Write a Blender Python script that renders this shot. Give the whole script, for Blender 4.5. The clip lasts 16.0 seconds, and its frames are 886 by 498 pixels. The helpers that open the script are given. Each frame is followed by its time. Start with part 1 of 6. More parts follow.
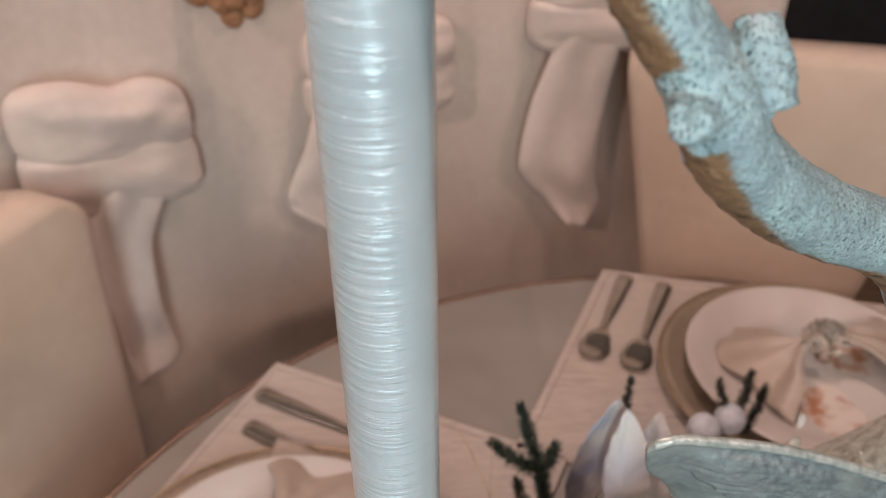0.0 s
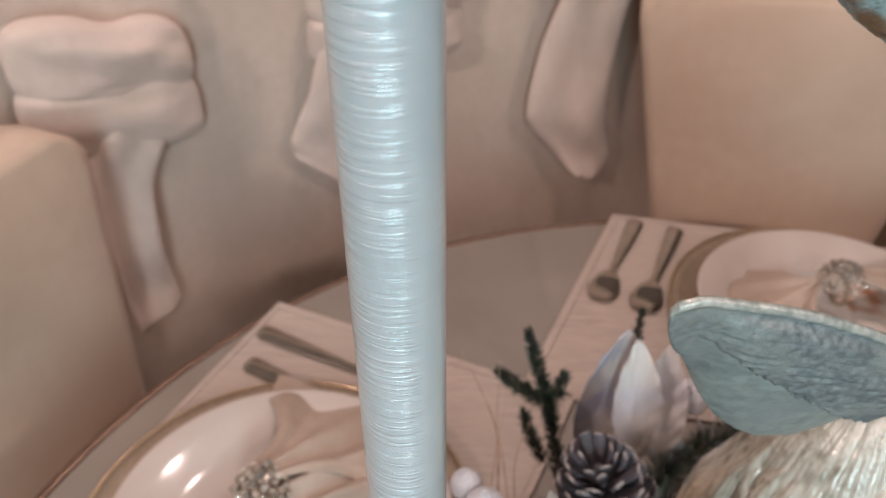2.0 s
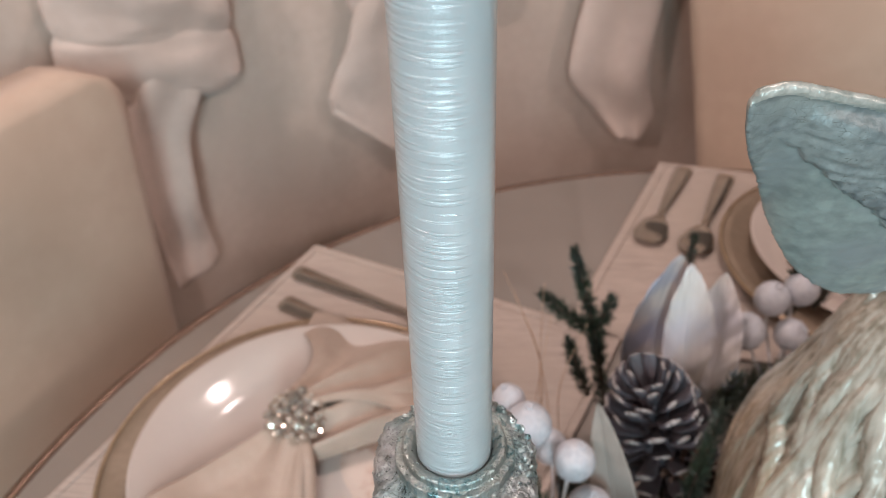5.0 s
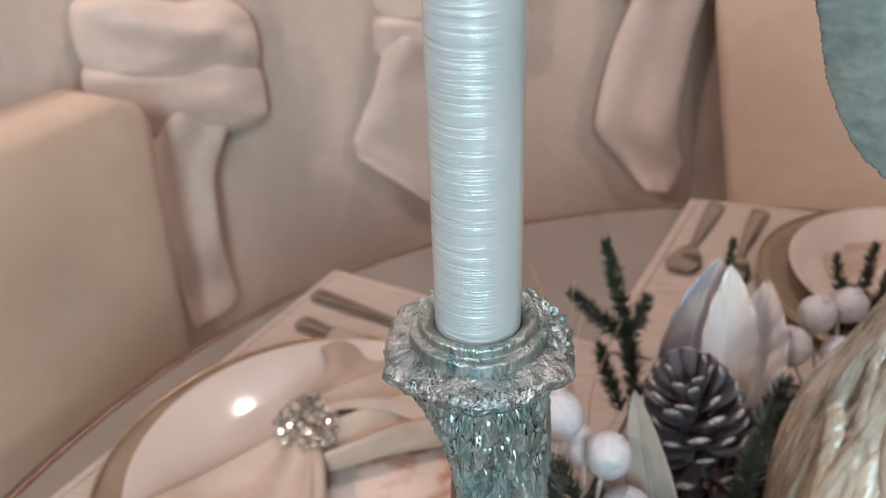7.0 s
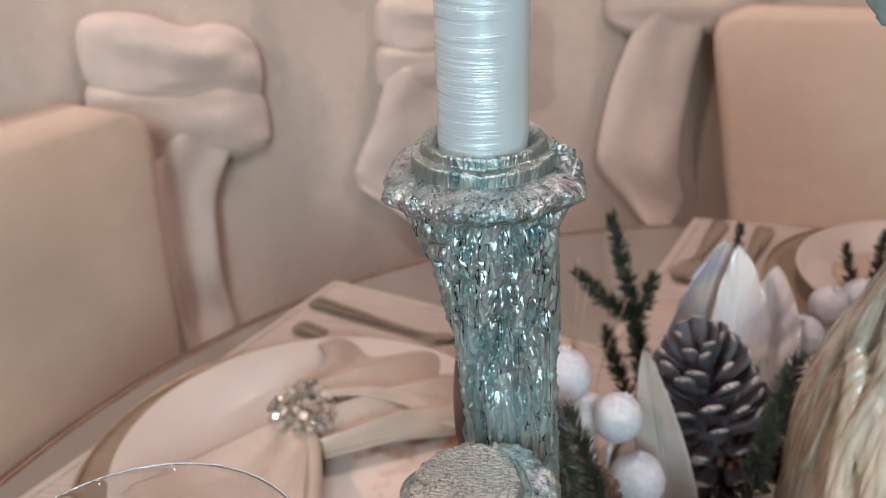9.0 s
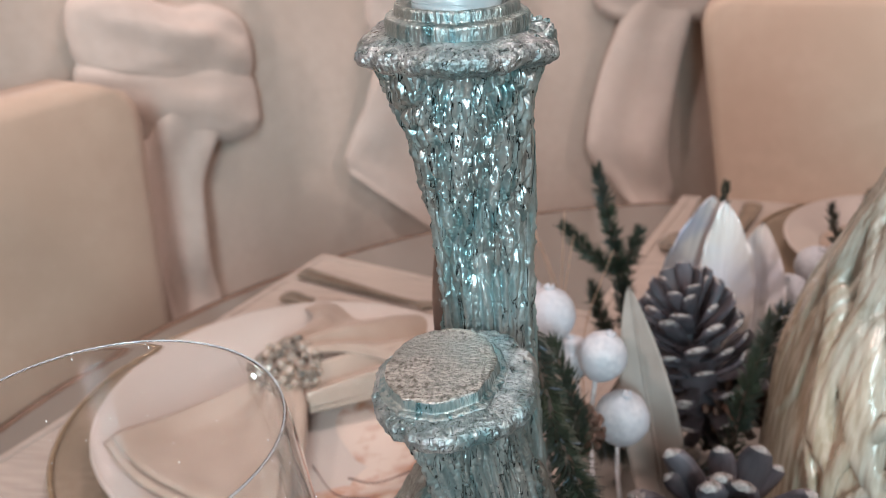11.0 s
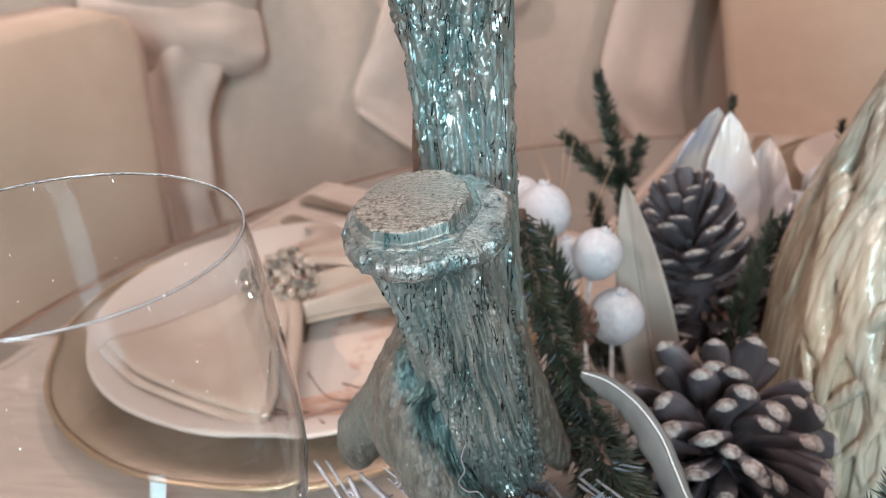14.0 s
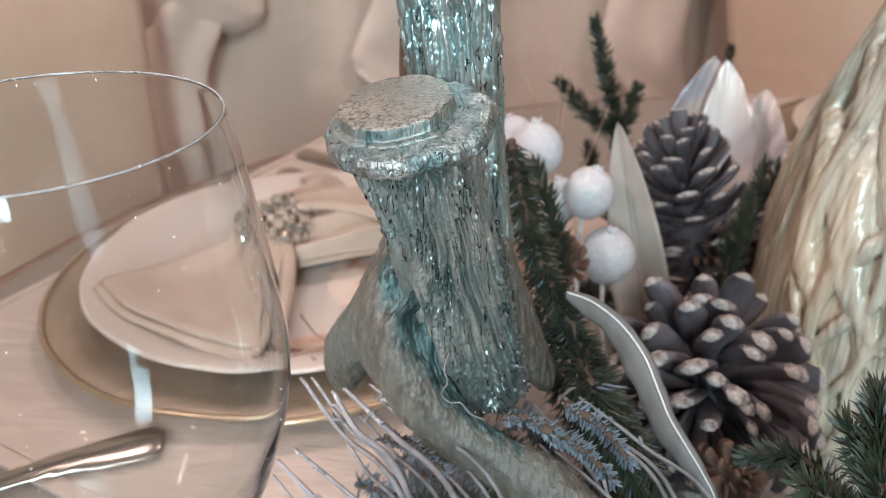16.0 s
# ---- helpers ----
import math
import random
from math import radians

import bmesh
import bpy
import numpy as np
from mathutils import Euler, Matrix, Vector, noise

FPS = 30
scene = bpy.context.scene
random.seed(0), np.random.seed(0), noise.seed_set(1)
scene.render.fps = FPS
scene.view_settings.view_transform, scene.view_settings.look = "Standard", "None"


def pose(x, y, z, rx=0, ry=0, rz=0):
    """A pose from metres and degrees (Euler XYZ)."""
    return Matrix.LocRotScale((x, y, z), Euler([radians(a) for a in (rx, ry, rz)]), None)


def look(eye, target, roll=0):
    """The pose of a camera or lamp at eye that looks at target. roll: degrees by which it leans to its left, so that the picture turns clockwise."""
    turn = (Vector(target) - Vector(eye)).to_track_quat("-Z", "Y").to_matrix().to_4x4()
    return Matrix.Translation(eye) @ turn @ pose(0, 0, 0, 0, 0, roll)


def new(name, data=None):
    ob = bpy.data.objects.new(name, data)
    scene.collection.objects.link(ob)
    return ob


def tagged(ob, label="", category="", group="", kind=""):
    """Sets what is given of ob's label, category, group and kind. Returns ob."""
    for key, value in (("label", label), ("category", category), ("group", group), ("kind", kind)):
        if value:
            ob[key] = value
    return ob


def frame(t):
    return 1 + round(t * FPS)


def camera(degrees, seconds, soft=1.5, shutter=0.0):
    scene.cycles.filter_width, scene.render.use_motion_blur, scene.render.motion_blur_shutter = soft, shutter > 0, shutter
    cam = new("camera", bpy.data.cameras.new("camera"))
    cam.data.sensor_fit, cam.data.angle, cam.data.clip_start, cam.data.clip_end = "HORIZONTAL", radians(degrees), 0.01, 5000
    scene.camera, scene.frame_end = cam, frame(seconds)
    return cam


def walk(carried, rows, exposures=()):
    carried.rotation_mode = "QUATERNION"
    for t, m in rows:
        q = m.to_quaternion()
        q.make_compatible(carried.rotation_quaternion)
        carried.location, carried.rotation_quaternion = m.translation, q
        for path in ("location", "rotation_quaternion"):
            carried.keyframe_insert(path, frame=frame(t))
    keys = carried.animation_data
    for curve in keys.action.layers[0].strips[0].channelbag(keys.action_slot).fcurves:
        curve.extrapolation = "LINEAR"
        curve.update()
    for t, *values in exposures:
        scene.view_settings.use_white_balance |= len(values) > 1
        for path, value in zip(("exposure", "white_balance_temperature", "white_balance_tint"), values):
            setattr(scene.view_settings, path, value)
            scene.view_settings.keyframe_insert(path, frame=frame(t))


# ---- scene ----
cam = camera(57.0, 16.0, soft=0.85)
PATH = [
    (0, (0.0278, -0.003, 1.3868), (-0.0127, 1.6476, 0.2583), 0.17),
    (0.5, (0.0276, -0.0042, 1.375), (-0.0155, 1.6389, 0.2356), 0.17),
    (1, (0.0281, -0.0053, 1.3637), (-0.0172, 1.6285, 0.211), 0.23),
    (1.5, (0.0287, -0.0057, 1.3537), (-0.0187, 1.616, 0.1841), 0.38),
    (2, (0.0276, -0.0084, 1.341), (-0.0255, 1.6062, 0.162), 0.21),
    (2.5, (0.0285, -0.0088, 1.3299), (-0.03, 1.5988, 0.1414), 0.15),
    (3, (0.028, -0.0089, 1.3188), (-0.0421, 1.5945, 0.1255), -0.06),
    (3.5, (0.0266, -0.009, 1.3067), (-0.0567, 1.5905, 0.1088), -0.39),
    (4, (0.0259, -0.0132, 1.2993), (-0.074, 1.5847, 0.1007), -0.89),
    (4.5, (0.0259, -0.0181, 1.2902), (-0.0965, 1.5795, 0.0934), -1.23),
    (7, (0.0257, -0.0354, 1.2014), (-0.1851, 1.6871, 0.2071), -1.64),
    (7.5, (0.0271, -0.0415, 1.187), (-0.1885, 1.7166, 0.2584), -1.31),
    (8, (0.0268, -0.0449, 1.1732), (-0.1912, 1.7363, 0.29), -1.24),
    (8.5, (0.0257, -0.0499, 1.1543), (-0.1964, 1.745, 0.3004), -1.44),
    (11, (0.0317, -0.07, 1.1024), (-0.171, 1.7456, 0.2886), -1.34),
    (11.5, (0.0353, -0.0718, 1.0983), (-0.1749, 1.737, 0.2712), -1.24),
    (12, (0.0357, -0.0735, 1.0906), (-0.1823, 1.7292, 0.2521), -1.2),
    (12.5, (0.0375, -0.0732, 1.086), (-0.1897, 1.7222, 0.2347), -1.34),
    (13, (0.0391, -0.0749, 1.077), (-0.1929, 1.7138, 0.2129), -1.46),
    (13.5, (0.0428, -0.0775, 1.0681), (-0.1936, 1.7038, 0.19), -1.48),
    (14, (0.044, -0.0772, 1.0661), (-0.1945, 1.6965, 0.1734), -1.52),
    (14.5, (0.0462, -0.077, 1.0629), (-0.1935, 1.6906, 0.1584), -1.42),
    (15, (0.0485, -0.0794, 1.058), (-0.1926, 1.6827, 0.1432), -1.34),
    (15.5, (0.0498, -0.082, 1.0531), (-0.1905, 1.6729, 0.1243), -1.14),
    (16, (0.0502, -0.0864, 1.048), (-0.1898, 1.6602, 0.1037), -1.0),
]
walk(cam, [(t, look(eye, target, roll)) for t, eye, target, roll in PATH],
     [(0, 0.05, 6800, 14), (4.5, 0.18, 6430, 10), (8.5, 0.20, 6450, 10), (11, 0.33, 6370, 10), (13.5, 0.43, 6480, 10), (16, 0.45, 6560, 10)])

cam.data.dof.use_dof = True
cam.data.dof.focus_distance = 0.215
cam.data.dof.aperture_fstop = 18.0

# ---- world, lamps ----
world = bpy.data.worlds.new("room_air")
scene.world = world
world.use_nodes = True
world.node_tree.nodes["Background"].inputs[0].default_value = (1.0, 0.86, 0.72, 1)
world.node_tree.nodes["Background"].inputs[1].default_value = 0.35


def area_lamp(name, eye, target, size, power, colour, tall=None):
    data = bpy.data.lights.new(name, "AREA")
    data.shape, data.size, data.energy, data.color = "RECTANGLE" if tall else "DISK", size, power, colour
    if tall:
        data.size_y = tall
    ob = new(name, data)
    ob.matrix_world = look(eye, target)
    return ob


COOL, WARM = (0.58, 0.89, 1.0), (1.0, 0.786, 0.74)
area_lamp("cool_led_panel", (0.12, -1.35, 1.42), (0.05, 0.25, 1.05), 0.34, 18.5, COOL, 0.9)
WARM_SPOTS = [(-1.5, -1.3, 2.5), (0.35, -2.0, 2.5), (1.9, -1.0, 2.5), (-0.7, 0.8, 2.5), (0.25, 1.0, 2.5)]
POWERS = [19, 13.5, 12.5, 6, 9]
for p, power, wide in zip(WARM_SPOTS, POWERS, [0.22, 0.22, 0.22, 0.09, 0.09]):
    area_lamp("warm_ceiling_lamp", p, (p[0] * 0.3 + 0.05, p[1] * 0.3 + 0.3, 0.6), wide, power, WARM)


# ---- materials ----
def mat(name, c1, c2, scale=30.0, rough=0.6, metal=0.0, bump=0.0, bscale=None, stretch=(1, 1, 1), contrast=(0.35, 0.65),
        coat=0.0, big=None, bigscale=6.0, rough2=None, bdist=0.001, sheen=0.0, sss=0.0, vary=0.0, spec=0.5):
    """A surface whose colour wanders between c1 and c2 by fine noise, and towards big by coarse noise."""
    m = bpy.data.materials.new(name)
    m.use_nodes = True
    nt = m.node_tree
    nd, ln = nt.nodes, nt.links
    bsdf = nd["Principled BSDF"]
    tc = nd.new("ShaderNodeTexCoord")
    mp = nd.new("ShaderNodeMapping")
    mp.inputs["Scale"].default_value = stretch
    ln.new(tc.outputs["Object"], mp.inputs["Vector"])
    n1 = nd.new("ShaderNodeTexNoise")
    n1.inputs["Scale"].default_value, n1.inputs["Detail"].default_value = scale, 6
    ln.new(mp.outputs[0], n1.inputs["Vector"])
    ramp = nd.new("ShaderNodeValToRGB")
    ramp.color_ramp.elements[0].position, ramp.color_ramp.elements[1].position = contrast
    ramp.color_ramp.elements[0].color, ramp.color_ramp.elements[1].color = (*c1, 1), (*c2, 1)
    ln.new(n1.outputs["Fac"], ramp.inputs["Fac"])
    colour = ramp.outputs["Color"]
    if big:
        n2 = nd.new("ShaderNodeTexNoise")
        n2.inputs["Scale"].default_value, n2.inputs["Detail"].default_value = bigscale, 3
        ln.new(tc.outputs["Object"], n2.inputs["Vector"])
        r2 = nd.new("ShaderNodeMapRange")
        r2.inputs["From Min"].default_value, r2.inputs["From Max"].default_value = 0.42, 0.68
        ln.new(n2.outputs["Fac"], r2.inputs["Value"])
        mx = nd.new("ShaderNodeMix")
        mx.data_type = "RGBA"
        ln.new(r2.outputs["Result"], mx.inputs[0])
        ln.new(colour, mx.inputs[6])
        mx.inputs[7].default_value = (*big, 1)
        colour = mx.outputs[2]
    if vary:
        oi = nd.new("ShaderNodeObjectInfo")
        hs = nd.new("ShaderNodeHueSaturation")
        mr = nd.new("ShaderNodeMapRange")
        mr.inputs["To Min"].default_value, mr.inputs["To Max"].default_value = 1 - vary, 1 + vary
        ln.new(oi.outputs["Random"], mr.inputs["Value"])
        ln.new(mr.outputs["Result"], hs.inputs["Value"])
        ln.new(colour, hs.inputs["Color"])
        colour = hs.outputs["Color"]
    ln.new(colour, bsdf.inputs["Base Color"])
    bsdf.inputs["Roughness"].default_value, bsdf.inputs["Metallic"].default_value = rough, metal
    if rough2 is not None:
        mr = nd.new("ShaderNodeMapRange")
        mr.inputs["To Min"].default_value, mr.inputs["To Max"].default_value = rough, rough2
        ln.new(n1.outputs["Fac"], mr.inputs["Value"])
        ln.new(mr.outputs["Result"], bsdf.inputs["Roughness"])
    bsdf.inputs["Coat Weight"].default_value = coat
    bsdf.inputs["Coat Roughness"].default_value = 0.12
    bsdf.inputs["Sheen Weight"].default_value = sheen
    bsdf.inputs["Specular IOR Level"].default_value = spec
    if sss:
        bsdf.inputs["Subsurface Weight"].default_value = sss
        bsdf.inputs["Subsurface Radius"].default_value = (0.004, 0.003, 0.0025)
    if bump:
        bn = n1
        if bscale:
            bn = nd.new("ShaderNodeTexNoise")
            bn.inputs["Scale"].default_value, bn.inputs["Detail"].default_value = bscale, 5
            ln.new(mp.outputs[0], bn.inputs["Vector"])
        bp = nd.new("ShaderNodeBump")
        bp.inputs["Strength"].default_value, bp.inputs["Distance"].default_value = bump, bdist
        ln.new(bn.outputs["Fac"], bp.inputs["Height"])
        ln.new(bp.outputs["Normal"], bsdf.inputs["Normal"])
    return m


M = {}
M["verdigris"] = mat("silvered_verdigris", (0.20, 0.38, 0.40), (0.62, 0.71, 0.71), 150, 0.28, 0.9, 0.35, 800, (1, 1, 0.16), (0.36, 0.60),
                     big=(0.36, 0.38, 0.36), bigscale=55, rough2=0.42, bdist=0.0004)
# Darker copy of the verdigris: weathering, plus the collar's shade, in the colour.
M["patina"] = mat("weathered_shaded_silver", (0.125, 0.185, 0.18), (0.50, 0.53, 0.51), 150, 0.22, 0.8, 0.35, 800, (1, 1, 0.16), (0.36, 0.60),
                  big=(0.26, 0.34, 0.34), bigscale=55, rough2=0.36, bdist=0.0004)
M["leafed_face"] = mat("speckled_silver_face", (0.18, 0.165, 0.135), (0.60, 0.57, 0.52), 620, 0.2, 0.8, 1.0, 1100, contrast=(0.34, 0.54), big=(0.42, 0.43, 0.40), bigscale=60, rough2=0.5, bdist=0.0006)
M["ear_rim"] = mat("pale_ear_rim", (0.30, 0.33, 0.30), (0.55, 0.56, 0.51), 260, 0.35, 0.3, 0.5, 420)
M["silver_leaf"] = mat("silver_leafing", (0.27, 0.29, 0.285), (0.64, 0.66, 0.66), 300, 0.2, 0.9, 0.9, 1000, contrast=(0.30, 0.62),
                       big=(0.20, 0.31, 0.32), bigscale=50, rough2=0.4, bdist=0.0008)
M["ear"] = mat("dull_grey_green", (0.11, 0.14, 0.15), (0.25, 0.30, 0.305), 300, 0.3, 0.25, 0.5, 420, contrast=(0.34, 0.66), big=(0.25, 0.29, 0.275), bigscale=34, rough2=0.5, bdist=0.0008)
M["ear_hollow"] = mat("pale_ear_hollow", (0.19, 0.235, 0.225), (0.29, 0.35, 0.33), 160, 0.3, 0.2, 0.3, 420, big=(0.23, 0.27, 0.275), bigscale=34, rough2=0.45, bdist=0.0005)
M["skirt"] = mat("worn_silver_green", (0.055, 0.052, 0.044), (0.125, 0.118, 0.10), 380, 0.42, 0.2, 0.7, 800, (1, 1, 0.25), (0.36, 0.66), rough2=0.5,
                 big=(0.085, 0.09, 0.078), bigscale=30, bdist=0.0006)
M["antler"] = mat("verdigris_antler", (0.08, 0.135, 0.15), (0.47, 0.63, 0.64), 1300, 0.3, 0.2, 0.9, 900, contrast=(0.38, 0.47), big=(0.30, 0.41, 0.44), bigscale=60, rough2=0.5, bdist=0.0012)
M["sculpture"] = mat("pearl_gold_lustre", (0.24, 0.222, 0.17), (0.47, 0.45, 0.385), 240, 0.2, 0.05, 0.6, 420, (1, 1, 0.08), (0.34, 0.6),
                     coat=0.4, big=(0.58, 0.555, 0.48), bigscale=22, bdist=0.0009)
M["cream_cloth"] = mat("cream_upholstery", (0.59, 0.482, 0.408), (0.63, 0.522, 0.448), 60, 0.9, 0, 0.4, 700, big=(0.56, 0.452, 0.378), bigscale=3.5, sheen=0.2)
M["bow_cloth"] = mat("ivory_bow_cloth", (0.62, 0.51, 0.445), (0.66, 0.55, 0.485), 50, 0.85, 0, 0.4, 600, big=(0.58, 0.47, 0.405), bigscale=9, sheen=0.3)
M["tan_cloth"] = mat("tan_upholstery", (0.55, 0.412, 0.313), (0.59, 0.452, 0.348), 40, 0.75, 0, 0.3, 500, big=(0.51, 0.377, 0.284), bigscale=4, sheen=0.2)
M["smoked_glass"] = mat("smoked_table_glass", (0.27, 0.235, 0.205), (0.29, 0.255, 0.225), 8, 0.12, 0, spec=0.5, big=(0.25, 0.22, 0.195), bigscale=3)
M["bronze"] = mat("bronze_edge", (0.16, 0.10, 0.07), (0.22, 0.14, 0.10), 80, 0.35, 0.6, 0.2)
M["placemat"] = mat("cream_placemat", (0.38, 0.31, 0.265), (0.49, 0.405, 0.35), 170, 0.55, 0, 0.8, 300, (0.25, 2.6, 1), big=(0.42, 0.345, 0.29), bigscale=7, bdist=0.0008)
M["charger"] = mat("brushed_champagne", (0.29, 0.22, 0.16), (0.36, 0.275, 0.205), 160, 0.42, 0.35, 0.25, 300, big=(0.25, 0.19, 0.135), bigscale=14)
M["gold_rim"] = mat("gold_rim", (0.40, 0.29, 0.19), (0.48, 0.36, 0.24), 100, 0.3, 0.7, 0.1)
M["porcelain"] = mat("white_porcelain", (0.48, 0.41, 0.365), (0.515, 0.445, 0.40), 12, 0.11, 0, spec=0.4)
M["print_wash"] = mat("printed_rust_wash", (0.36, 0.16, 0.09), (0.60, 0.49, 0.42), 45, 0.2, 0, contrast=(0.36, 0.58), coat=0.4)
M["print_line"] = mat("printed_dark_line", (0.13, 0.08, 0.07), (0.2, 0.13, 0.11), 90, 0.3)
M["satin"] = mat("champagne_satin", (0.38, 0.285, 0.225), (0.44, 0.34, 0.275), 45, 0.42, 0, 0.3, 420, big=(0.33, 0.245, 0.19), bigscale=12, sheen=0.12)
M["steel"] = mat("polished_cutlery", (0.38, 0.33, 0.285), (0.46, 0.41, 0.36), 60, 0.16, 0.95, 0.05)
M["gem"] = mat("crystal_gem", (0.62, 0.54, 0.46), (0.82, 0.76, 0.69), 60, 0.05, 0.75, vary=0.35)
M["band"] = mat("champagne_band", (0.50, 0.40, 0.30), (0.6, 0.5, 0.4), 60, 0.25, 0.9, 0.2)
M["berry"] = mat("frosted_white_berry", (0.44, 0.45, 0.48), (0.56, 0.56, 0.58), 320, 0.45, 0, 0.7, 600, sss=0.1, bdist=0.0005, big=(0.52, 0.53, 0.57), bigscale=50)
M["stem_white"] = mat("frosted_stem", (0.50, 0.47, 0.46), (0.68, 0.67, 0.68), 200, 0.6, 0, 0.5, 500)
M["cone_dark"] = mat("dark_cone_scale", (0.045, 0.038, 0.045), (0.115, 0.096, 0.106), 3.0, 0.5, 0, 0.8, 5, (1, 6, 1), big=(0.10, 0.09, 0.10), bigscale=2.2, vary=0.3, bdist=0.0008)
M["cone_tip"] = mat("frosted_cone_tip", (0.15, 0.115, 0.105), (0.50, 0.46, 0.44), 12, 0.5, 0, 0.6, 300, vary=0.15, bdist=0.0008)
M["cone_brown"] = mat("brown_cone_scale", (0.10, 0.056, 0.042), (0.21, 0.125, 0.09), 120, 0.6, 0, 0.5, 240, vary=0.3)
M["needle"] = mat("fir_needle", (0.015, 0.024, 0.014), (0.042, 0.055, 0.032), 70, 0.5, 0, big=(0.034, 0.046, 0.040), bigscale=30)
M["needle_frost"] = mat("frosted_needle", (0.07, 0.105, 0.14), (0.18, 0.235, 0.28), 60, 0.55)
M["bark"] = mat("fir_stem", (0.045, 0.032, 0.024), (0.09, 0.062, 0.045), 120, 0.8)
M["pearl_leaf"] = mat("pearl_white_leaf", (0.78, 0.72, 0.68), (0.88, 0.83, 0.79), 55, 0.24, 0.08, 0.7, 90, (0.6, 4, 1), coat=0.5, big=(0.74, 0.74, 0.80), bigscale=20)
M["grey_leaf"] = mat("shaded_pearl_leaf", (0.46, 0.42, 0.40), (0.66, 0.61, 0.57), 60, 0.3, 0.15, 0.4, 130, (0.5, 3, 1), big=(0.34, 0.36, 0.46), bigscale=24)
M["steel_leaf"] = mat("brushed_grey_leaf", (0.12, 0.11, 0.105), (0.19, 0.175, 0.165), 90, 0.5, 0.05, 0.3, 260, (1, 1, 0.3), big=(0.14, 0.13, 0.125), bigscale=30)
M["dusty_leaf"] = mat("dusty_taupe_leaf", (0.29, 0.245, 0.21), (0.37, 0.32, 0.28), 40, 0.5, 0.05, 0.12, 110, (1, 1, 0.6), big=(0.31, 0.27, 0.24), bigscale=18)
M["twig"] = mat("whitewashed_twig", (0.085, 0.077, 0.075), (0.19, 0.182, 0.186), 160, 0.65, 0, 0.6, 300, big=(0.22, 0.235, 0.265), bigscale=26)
M["dry_grass"] = mat("dry_grass", (0.42, 0.27, 0.18), (0.55, 0.38, 0.27), 80, 0.7)
M["floor"] = mat("brown_wood_floor", (0.16, 0.10, 0.065), (0.24, 0.16, 0.105), 14, 0.4, 0, 0.2, 60, (0.3, 4, 1))
M["wall"] = mat("beige_wall_paint", (0.48, 0.42, 0.37), (0.52, 0.46, 0.40), 9, 0.8, 0, 0.1, 90)
M["wall_dark"] = mat("dark_navy_wall", (0.012, 0.012, 0.016), (0.022, 0.022, 0.028), 9, 0.6, 0, 0.1, 90)
M["trim"] = mat("grey_curtain", (0.16, 0.15, 0.15), (0.24, 0.23, 0.23), 30, 0.8, 0, 0.3, 200)
M["ceiling"] = mat("white_ceiling", (0.74, 0.71, 0.67), (0.78, 0.75, 0.71), 9, 0.85, 0, 0.1, 90)
M["petal"] = mat("dried_brown_petal", (0.25, 0.11, 0.05), (0.40, 0.20, 0.10), 70, 0.7, 0, 0.4, 200)


def veined(m, scale, stretch, width, dark, strength, dist, bend=0.4):
    """Dark lines and a raised bead relief laid over a finished material."""
    nt = m.node_tree
    nd, ln = nt.nodes, nt.links
    bsdf = nd["Principled BSDF"]
    tc, mp = nd.new("ShaderNodeTexCoord"), nd.new("ShaderNodeMapping")
    mp.inputs["Scale"].default_value = stretch
    ln.new(tc.outputs["Object"], mp.inputs["Vector"])
    n = nd.new("ShaderNodeTexNoise")
    n.inputs["Scale"].default_value, n.inputs["Detail"].default_value, n.inputs["Distortion"].default_value = scale, 3, bend
    ln.new(mp.outputs[0], n.inputs["Vector"])
    sb, ab = nd.new("ShaderNodeMath"), nd.new("ShaderNodeMath")
    sb.operation, ab.operation = "SUBTRACT", "ABSOLUTE"
    sb.inputs[1].default_value = 0.5
    ln.new(n.outputs["Fac"], sb.inputs[0])
    ln.new(sb.outputs[0], ab.inputs[0])
    mr = nd.new("ShaderNodeMapRange")
    mr.inputs["From Min"].default_value, mr.inputs["From Max"].default_value = width * 0.25, width
    ln.new(ab.outputs[0], mr.inputs["Value"])
    old = bsdf.inputs["Base Color"].links[0].from_socket
    mx = nd.new("ShaderNodeMix")
    mx.data_type = "RGBA"
    ln.new(mr.outputs["Result"], mx.inputs[0])
    mx.inputs[6].default_value = (*dark, 1)
    ln.new(old, mx.inputs[7])
    ln.new(mx.outputs[2], bsdf.inputs["Base Color"])
    bp = nd.new("ShaderNodeBump")
    bp.inputs["Strength"].default_value, bp.inputs["Distance"].default_value = strength, dist
    ln.new(mr.outputs["Result"], bp.inputs["Height"])
    if bsdf.inputs["Normal"].links:
        ln.new(bsdf.inputs["Normal"].links[0].from_socket, bp.inputs["Normal"])
    ln.new(bp.outputs["Normal"], bsdf.inputs["Normal"])


